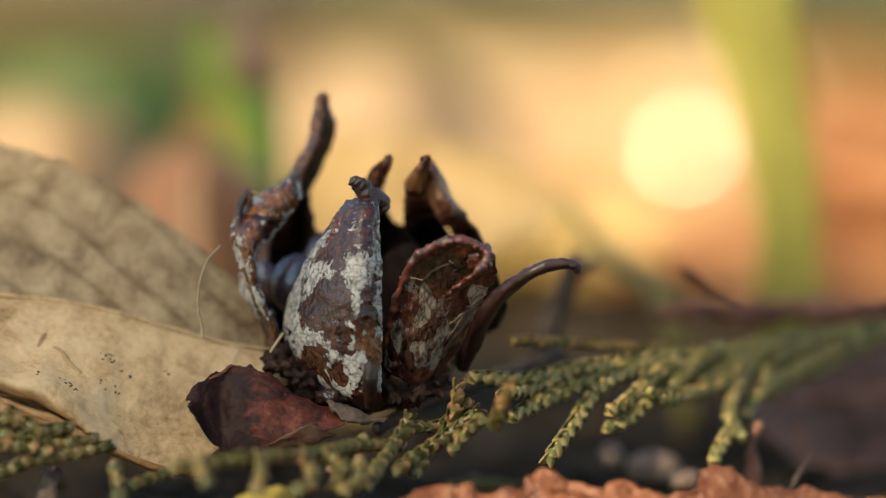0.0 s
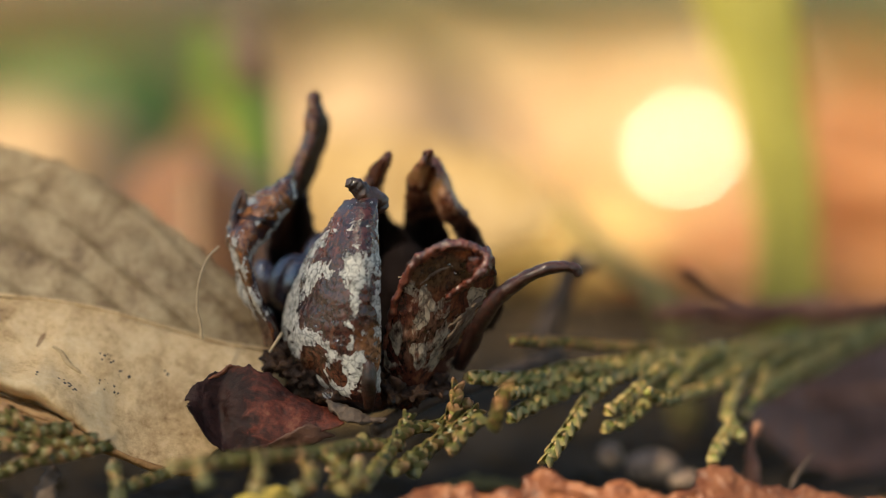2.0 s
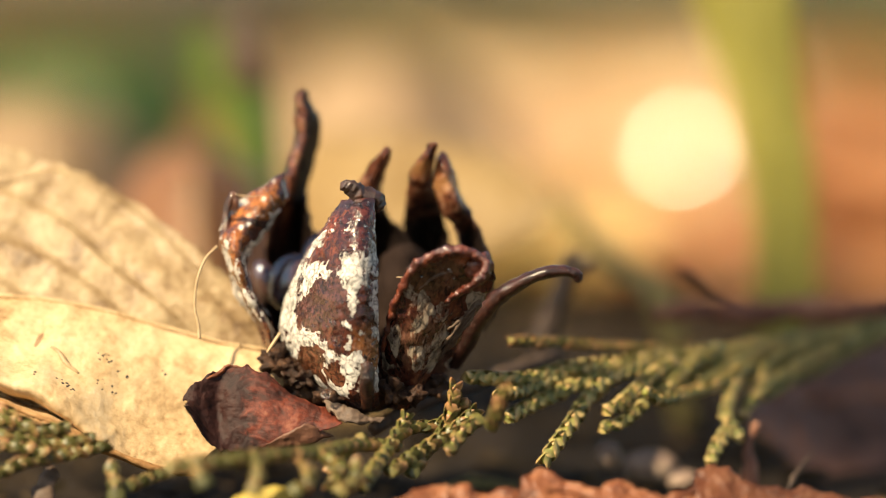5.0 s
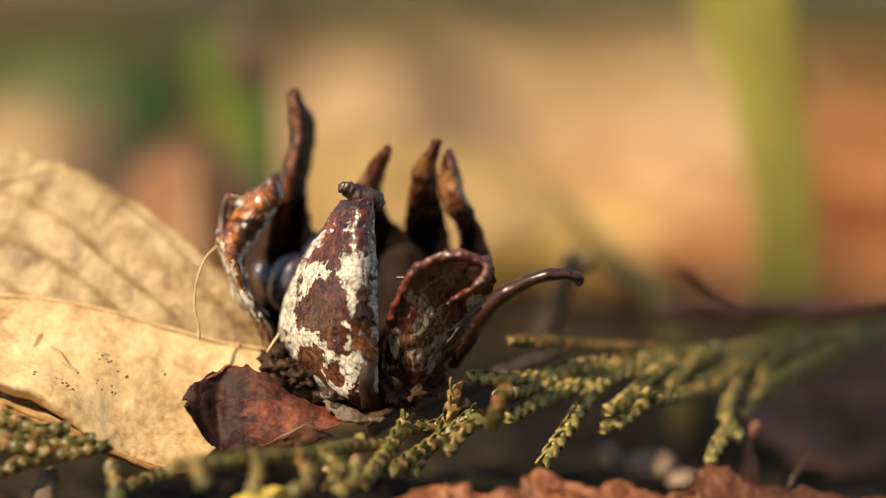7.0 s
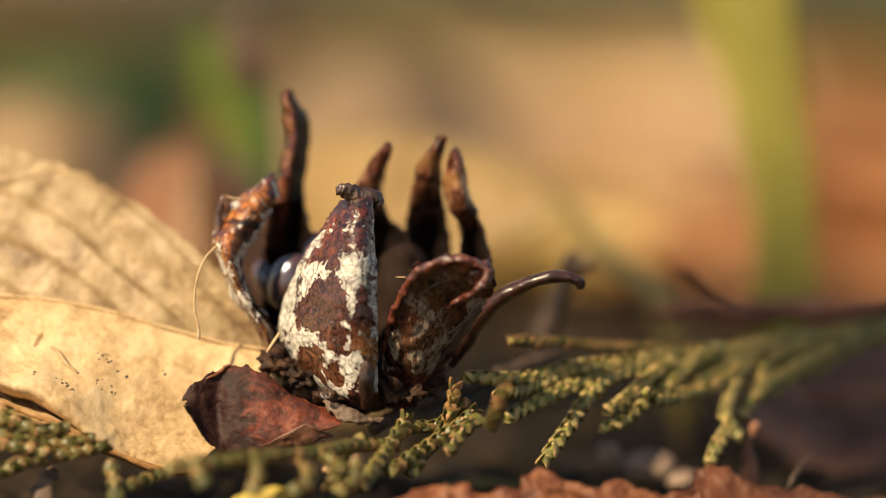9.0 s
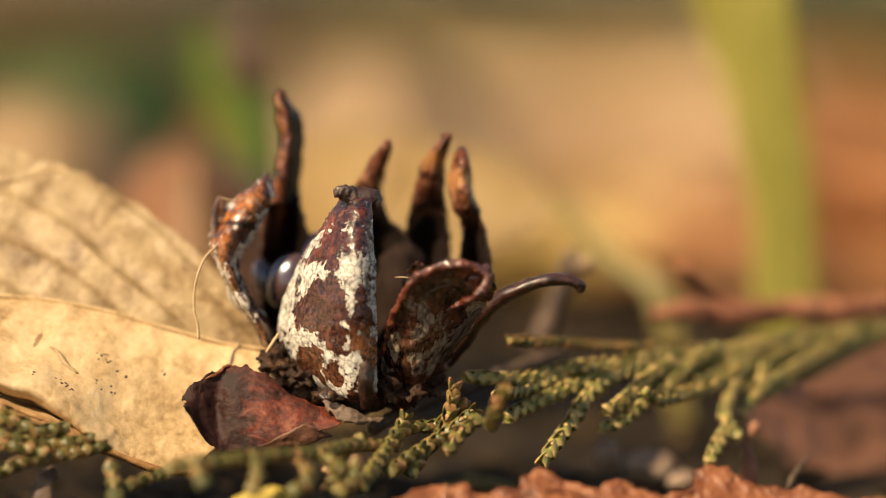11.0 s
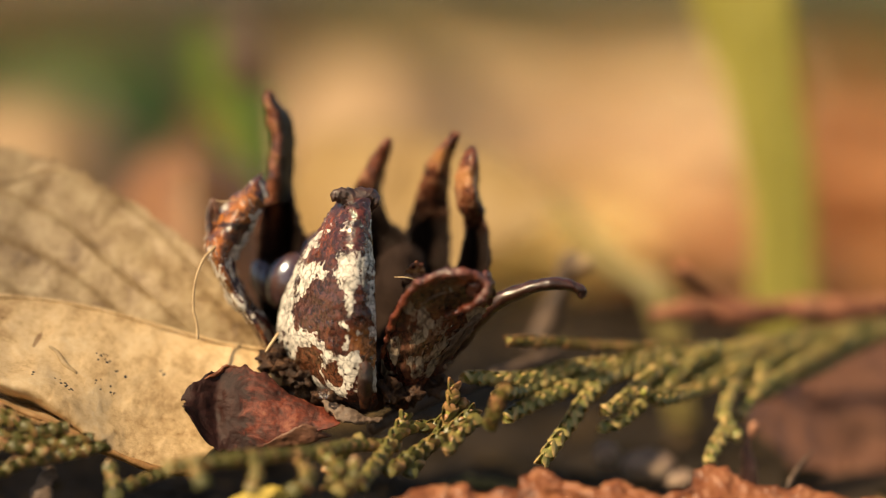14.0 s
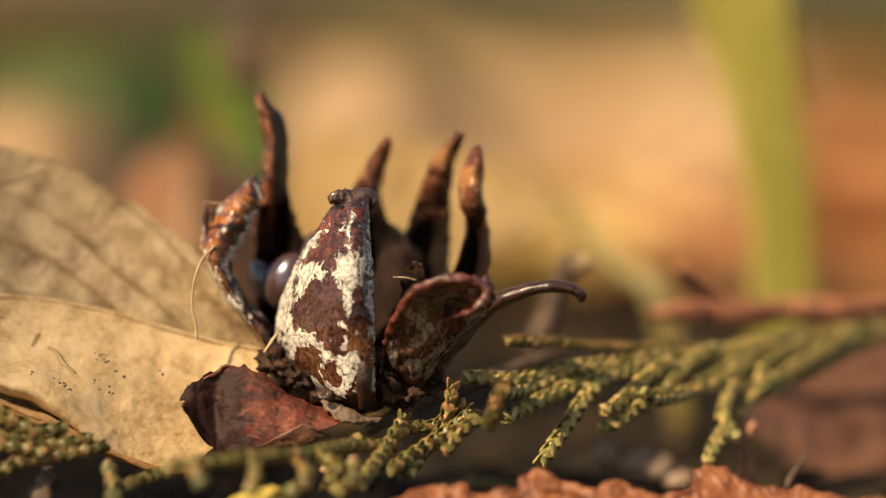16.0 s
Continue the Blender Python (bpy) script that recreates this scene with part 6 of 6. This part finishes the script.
zone("green", "patch of low green leaves", [(146, 1016), (190, 1016), (253, 2147), (332, 2147)], 500, (28, 55), 11, 0.4)
leaf_scatter("leaf_litter", "mass of tan and brown fallen leaves covering the ground", 8000, (150, 0, 450, 0, 2600), (20, 46), MIXED, 5, -10.5)
leaf_scatter("leaf_litter", "dark rotting leaf crumbs on the soil", 2200, (-80, 170, -45, 260), (1.5, 7), CRUMBS, 8, -12.4)


# a small wet leaf whose flat blade throws the sun back
WET_AT = Vector((67.0, 530.0, -4.2)) * MM
WET_POSE = Matrix.Translation(WET_AT) @ Vector((-0.341, -0.838, 0.4245)).to_track_quat("Z", "Y").to_matrix().to_4x4()
wet_leaf = thing("wet_leaf", "small cream wet leaf shining on a short stalk", "leaf", at=(0, 0, 0))
part("blade", sheet("wet_leaf", [[(-1.0, -3.0, 0.03), (0, -3.2, 0.02), (1.0, -3.0, 0.03)], [(-2.9, -1.4, 0.04), (0, -1.4, 0), (2.9, -1.4, 0.04)],
                                 [(-3.0, 1.0, 0.04), (0, 1.0, 0), (3.0, 1.0, 0.04)], [(-1.0, 3.1, 0.03), (0, 3.3, 0.02), (1.0, 3.1, 0.03)]], 20, 26, 0.2, mats=(SHELL,)), wet_leaf)
part("stalk", tube("stalk", [(0, -3.0, -0.2), (0.2, -5.5, -1.0), (0.4, -9, -3.0), (0.6, -14, -5.0)], [0.25, 0.3, 0.3, 0.3], 8, 20, mats=(STRAW,)), wet_leaf)


# ---- upright blades behind ----
def blade(name, label, rows, mat, seed):
    ob = thing(name, label, "grass", "upright blades")
    part("blade", sheet("blade", rows, 10, 40, 0.5, 0.3, 0.05, seed, mats=(mat,)), ob)
    part("midrib", tube("midrib", on_sheet(rows, [(0.5, 0.02), (0.5, 0.3), (0.5, 0.6), (0.5, 0.97)], 0.3), [0.5, 0.45, 0.4, 0.2], 8, 30, mats=(mat,)), ob)
    return ob


blade("grass_blade", "broad yellow-green blade standing behind the conifer sprig",
      [[(50.2, 83.0, -13.0), (57.5, 83.0, -13.0)], [(50.0, 84.0, -5.0), (58.7, 84.0, -5.0)], [(49.6, 85.0, 5.6), (58.4, 85.0, 5.6)], [(49.8, 86.0, 18.5), (57.9, 86.0, 18.5)], [(49.4, 87.0, 29.1), (56.6, 87.0, 29.1)], [(47.1, 88.0, 38.9), (55.5, 88.0, 38.9)], [(45.6, 89.0, 48.0), (54.8, 89.0, 48.0)]], STALK, 3)
blade("grass_blade", "yellow-green blade leaning beside another",
      [[(51.2, 88.0, -13.0), (52.6, 88.0, -13.0)], [(50.9, 90.0, 6.7), (52.2, 90.0, 6.7)], [(49.0, 91.0, 18.9), (53.5, 91.0, 18.9)], [(46.7, 92.0, 29.6), (52.2, 92.0, 29.6)], [(43.4, 94.0, 38.7), (49.9, 94.0, 38.7)], [(40.7, 95.0, 47.9), (47.6, 95.0, 47.9)]], STALK, 5)
blade("grass_blade", "bright green blade standing in the litter",
      [[(-17.5, 149.0, -13.0), (-14.5, 149.0, -13.0)], [(-21.5, 150.0, 4.5), (-16.8, 150.0, 4.5)], [(-23.9, 151.0, 14.7), (-17.4, 151.0, 14.7)], [(-26.4, 152.0, 23.2), (-18.8, 152.0, 23.2)], [(-29.2, 153.0, 30.9), (-21.5, 153.0, 30.9)], [(-29.7, 154.0, 35.9), (-25.4, 154.0, 35.9)], [(-28.8, 154.0, 38.5), (-27.5, 154.0, 38.5)]], GRASS, 7)
browned = blade("grass_blade", "dark green blade with a brown tip",
                [[(-16.5, 111.0, -13.0), (-14.2, 111.0, -13.0)], [(-17.2, 112.0, 7.8), (-14.4, 112.0, 7.8)], [(-18.4, 113.0, 20.6), (-14.9, 113.0, 20.6)], [(-20.4, 114.0, 30.1), (-15.6, 114.0, 30.1)], [(-22.4, 115.0, 35.7), (-16.6, 115.0, 35.7)], [(-22.0, 116.0, 39.6), (-19.6, 116.0, 39.6)]], LITTER["green"], 9)
part("tip", sheet("tip", [[(-23.1, 113.5, 30.9), (-15.4, 113.5, 30.9)], [(-23.4, 114.2, 34.9), (-16.0, 114.2, 34.9)], [(-22.9, 115.0, 38.1), (-17.2, 115.0, 38.1)], [(-21.2, 115.5, 40.6), (-19.1, 115.5, 40.6)]], 10, 20, 0.5, 0.5, 0.2, 4, 0.6, 0.3, mats=(LITTER["dark"],)), browned, "withered brown tip")
blade("grass_blade", "olive blade bent over towards the stem",
      [[(22.5, 88.0, 16.7), (24.4, 88.0, 17.2)], [(25.7, 82.0, 12.0), (28.1, 82.0, 13.1)], [(30.0, 76.0, 8.0), (33.0, 76.0, 9.3)], [(35.0, 72.0, 3.9), (38.7, 72.0, 5.4)], [(38.0, 70.0, -13.0), (41.0, 70.0, -13.0)]], LITTER["moss"], 11)


def leaning_leaf(label, rows, mat, seed):
    """A broad dry leaf standing on its edge among the litter."""
    ob = thing("fallen_leaf", label, "leaf", "leaf litter")
    part("blade", sheet("leaning_leaf", rows, 40, 60, 0.4, 0.7, 0.08, seed, 0.9, 0.25, mats=(mat,)), ob)
    part("midrib", tube("midrib", on_sheet(rows, [(0.5, 0.05), (0.5, 0.35), (0.5, 0.65), (0.5, 0.95)], 0.3), [0.6, 0.5, 0.4, 0.2], 8, 30, mats=(VEIN,)), ob)


leaning_leaf("yellowish-cream dry leaf leaning behind the capsule",
             [[(-9.0, 90.0, -13.0), (-6.0, 80.0, -13.0), (-3.0, 78.0, -13.0)], [(-12.6, 96.0, -0.1), (-2.9, 80.0, 1.5), (9.1, 78.0, 1.8)], [(-14.4, 104.0, 11.7), (-3.0, 86.0, 11.6), (11.4, 82.0, 8.2)], [(-13.1, 110.0, 19.2), (-0.1, 92.0, 18.1), (19.0, 84.0, 11.4)], [(-10.0, 114.0, 24.0), (4.5, 98.0, 22.9), (23.2, 86.0, 15.8)], [(-3.6, 116.0, 24.7), (9.2, 104.0, 23.3), (18.8, 94.0, 20.5)], [(4.4, 118.0, 23.8), (10.0, 112.0, 23.0), (13.9, 106.0, 22.0)]], LITTER["straw"], 3)
leaning_leaf("russet dry leaf slumped behind the tan one",
             [[(-37.8, 100.0, -6.9), (-26.1, 88.0, -5.5), (-14.3, 100.0, -6.9)], [(-39.2, 108.0, 5.0), (-26.4, 94.0, 6.3), (-13.0, 108.0, 5.0)], [(-38.2, 116.0, 13.9), (-26.3, 100.0, 15.9), (-14.9, 116.0, 12.3)], [(-36.3, 122.0, 18.4), (-27.1, 106.0, 21.0), (-19.2, 122.0, 17.5)], [(-32.5, 126.0, 20.6), (-26.9, 116.0, 21.8), (-23.5, 126.0, 20.1)]], LITTER["russet"], 8)
leaning_leaf("tan dry leaf standing behind the big leaf",
             [[(-71.7, 196.0, -6.9), (-56.0, 186.0, -5.9), (-43.2, 196.0, -6.9)], [(-73.6, 204.0, 3.5), (-56.5, 192.0, 4.5), (-41.9, 204.0, 3.5)], [(-74.5, 212.0, 13.3), (-57.0, 198.0, 15.1), (-42.9, 212.0, 13.3)], [(-74.2, 218.0, 20.0), (-58.7, 206.0, 22.1), (-46.6, 218.0, 19.1)], [(-68.9, 222.0, 23.2), (-59.3, 212.0, 24.1), (-52.7, 222.0, 22.2)]], LITTER["fawn"], 9)
leaning_leaf("dark green leaf standing in the litter",
             [[(-69.8, 300.0, -12.9), (-57.1, 290.0, -12.0), (-44.0, 300.0, -12.9)], [(-75.0, 310.0, 2.5), (-58.5, 296.0, 3.5), (-41.4, 310.0, 2.5)], [(-80.4, 320.0, 13.9), (-59.2, 304.0, 15.3), (-39.8, 320.0, 13.4)], [(-82.1, 326.0, 20.2), (-60.9, 312.0, 24.1), (-42.3, 326.0, 21.3)], [(-77.0, 330.0, 24.5), (-61.6, 320.0, 26.5), (-49.2, 330.0, 24.7)]], LITTER["green"], 12)
leaning_leaf("broad cream dry leaf standing in the litter",
             [[(-13.0, 256.0, -12.5), (0.0, 246.0, -12.5), (14.0, 256.0, -12.5)], [(-16.9, 262.0, -3.2), (-0.5, 250.0, -2.2), (17.7, 262.0, -3.2)], [(-21.1, 280.0, 7.8), (-1.7, 264.0, 7.8), (20.0, 280.0, 5.7)], [(-21.6, 292.0, 17.6), (-1.8, 276.0, 18.4), (20.2, 292.0, 13.3)], [(-19.2, 300.0, 24.6), (-1.9, 286.0, 27.3), (15.0, 300.0, 20.4)], [(-11.8, 304.0, 27.9), (-3.1, 294.0, 29.1), (5.3, 304.0, 26.4)]], LITTER["buff"], 6)


# ---- an unseen tree, added so that its boughs dapple the place ----
tree = thing("tree", "unseen leafy broad-leaved tree added to dapple the ground", "tree")
ACROSS = SUN_WAY.cross(Vector((0, 0, 1))).normalized()
UPWARD = ACROSS.cross(SUN_WAY).normalized()


def bough_at(a, b, d=5.0):
    """The place, in metres, d towards the sun from a point of the ground."""
    return SUN_WAY * d + ACROSS * a + UPWARD * b


def bough(name, wide, high, count, seed, deep=150):
    rnd = random.Random(seed)
    verts, faces = [], []
    for _ in range(count):
        c = ACROSS * rnd.uniform(-wide, wide) * 500 + UPWARD * rnd.uniform(-high, high) * 500 + SUN_WAY * rnd.uniform(-deep, deep)
        m = Matrix.Translation(c) @ Euler((rnd.uniform(-1, 1), rnd.uniform(-1, 1), rnd.uniform(0, 6.28))).to_matrix().to_4x4()
        k, size = len(verts), rnd.uniform(26, 42)
        for x, y, z in ((-0.5, 0, 0), (-0.2, 0.26, 0.05), (-0.2, -0.26, 0.05), (0.15, 0.22, 0.03), (0.15, -0.22, 0.03), (0.5, 0, -0.06), (-0.02, 0, -0.03)):
            verts.append(tuple(m @ (Vector((x, y, z)) * size)))
        faces += [(k, k + 2, k + 6, k + 1), (k + 2, k + 4, k + 5, k + 6), (k + 1, k + 6, k + 5, k + 3)]
    ob = part("bough", tube("bough", [tuple(ACROSS * -500 * wide - UPWARD * 120), tuple(UPWARD * -20.0), tuple(ACROSS * 500 * wide + UPWARD * 60)], [7, 5, 2], 8, 20, 1.0, 0.02, seed, mats=(TWIG,)), tree)
    tagged(part("leaves", to_mesh("leaves", verts, faces, None, mats=(LITTER["green"],)), ob), kind="stuff")
    return ob


# Boughs out of view, placed to dim the near, far and side ground.
near_bough = bough("near_bough", 0.34, 0.13, 320, 3)
far_bough = bough("far_bough", 1.5, 1.2, 2600, 4)
side_bough = bough("side_bough", 0.13, 0.036, 58, 6, 60)
part("trunk", tube("trunk", [(-4200, -4300, -60), (-4150, -4200, 1500), (-4050, -4000, 3200), (-3900, -3700, 5000)], [190, 150, 120, 70], 20, 40, 14, 0.004, 5, mats=(TWIG,)), tree)


# ---- what moves ----
def motions():
    times = [0.0, 1.0, 2.0, 3.0, 4.0, 5.0, 6.0, 7.0, 8.0, 9.0, 10.0, 11.0, 12.0, 13.0, 14.0, 15.0, 16.0]

    def swing(ob, at, rx, ry, rz=(0.0, 0.0)):
        """Turns ob about its hinge: degrees at 0 and at 16 s from the pose at 7.5 s."""
        x, y, z = (c * MM for c in at)
        walk(ob, [(t, pose(x, y, z, *(float(np.interp(t, (0, 7.5, 16), (a[0], 0, a[1]))) for a in (rx, ry, rz)))) for t in times])

    still = (0.0, 0.0)
    swing(front_valve, H_FRONT, still, (0.6, -0.7))
    swing(beak, np.subtract(H_BEAK, H_FRONT), still, (18.0, -21.0))
    swing(bowl_valve, H_BOWL, (-8.0, 10.0), (-1.0, 1.0))
    swing(left_valve, H_LEFT, still, (7.0, -7.5), (6.0, -6.0))
    swing(horn_valve, H_HORN, still, (0.0, -7.0))
    swing(horn_tip, np.subtract(H_TIP, H_HORN), still, (15.5, -1.5))
    swing(mid_valve, H_MID, (11.0, -17.0), (-1.0, 1.0))
    swing(rear_valve, H_REAR, (14.0, -16.0), (-8.0, 11.0))
    swing(side_valve, H_SIDE, still, (-13.0, 15.0))
    swing(arm_valve, H_ARM, still, (-7.8, 8.8))
    # the boughs sway: the near one leaves the capsule to the sun, the far one comes to shade the ground behind
    for ob, rows in ((near_bough, [(0, 0.155, -0.03), (2.6, 0.158, -0.03), (4.0, 0.145, -0.05), (4.8, 0.09, -0.11), (5.6, -0.08, -0.18), (6.5, -0.215, -0.05), (8.8, -0.215, -0.05), (10.1, 0.0, -0.22), (11.3, 0.215, -0.07), (12.5, 0.21, -0.06), (14, 0.2, -0.055), (16, 0.2, -0.05)]),
                     (far_bough, [(0, 3.2, 0.35), (2, 3.0, 0.35), (4.5, 2.1, 0.35), (6.5, 1.22, 0.35), (7.5, 1.06, 0.35), (9, 0.95, 0.35), (12, 1.0, 0.35), (16, 1.05, 0.35)])):
        walk(ob, [(t, Matrix.Translation(bough_at(a, b))) for t, a, b in rows])
    walk(side_bough, [(t, Matrix.Translation(bough_at(a, b, 2.0))) for t, a, b in ((0, -0.03, 0.051), (4, -0.03, 0.051), (8, -0.028, 0.05), (9.2, -0.035, 0.055), (10.2, -0.11, 0.13), (11.2, -0.28, 0.17), (16, -0.3, 0.17))])
    # the wet leaf turns its glint away
    walk(wet_leaf, [(t, WET_POSE @ pose(0, 0, 0, a, 0.5 * a, 0)) for t, a in ((0, 0.8), (1.5, 0.4), (3.0, 0.0), (4.4, 0.0), (5.5, 0.9), (6.5, 1.6), (8, 3.2), (12, 4.0), (14, 2.6), (16, 2.2))])


motions()
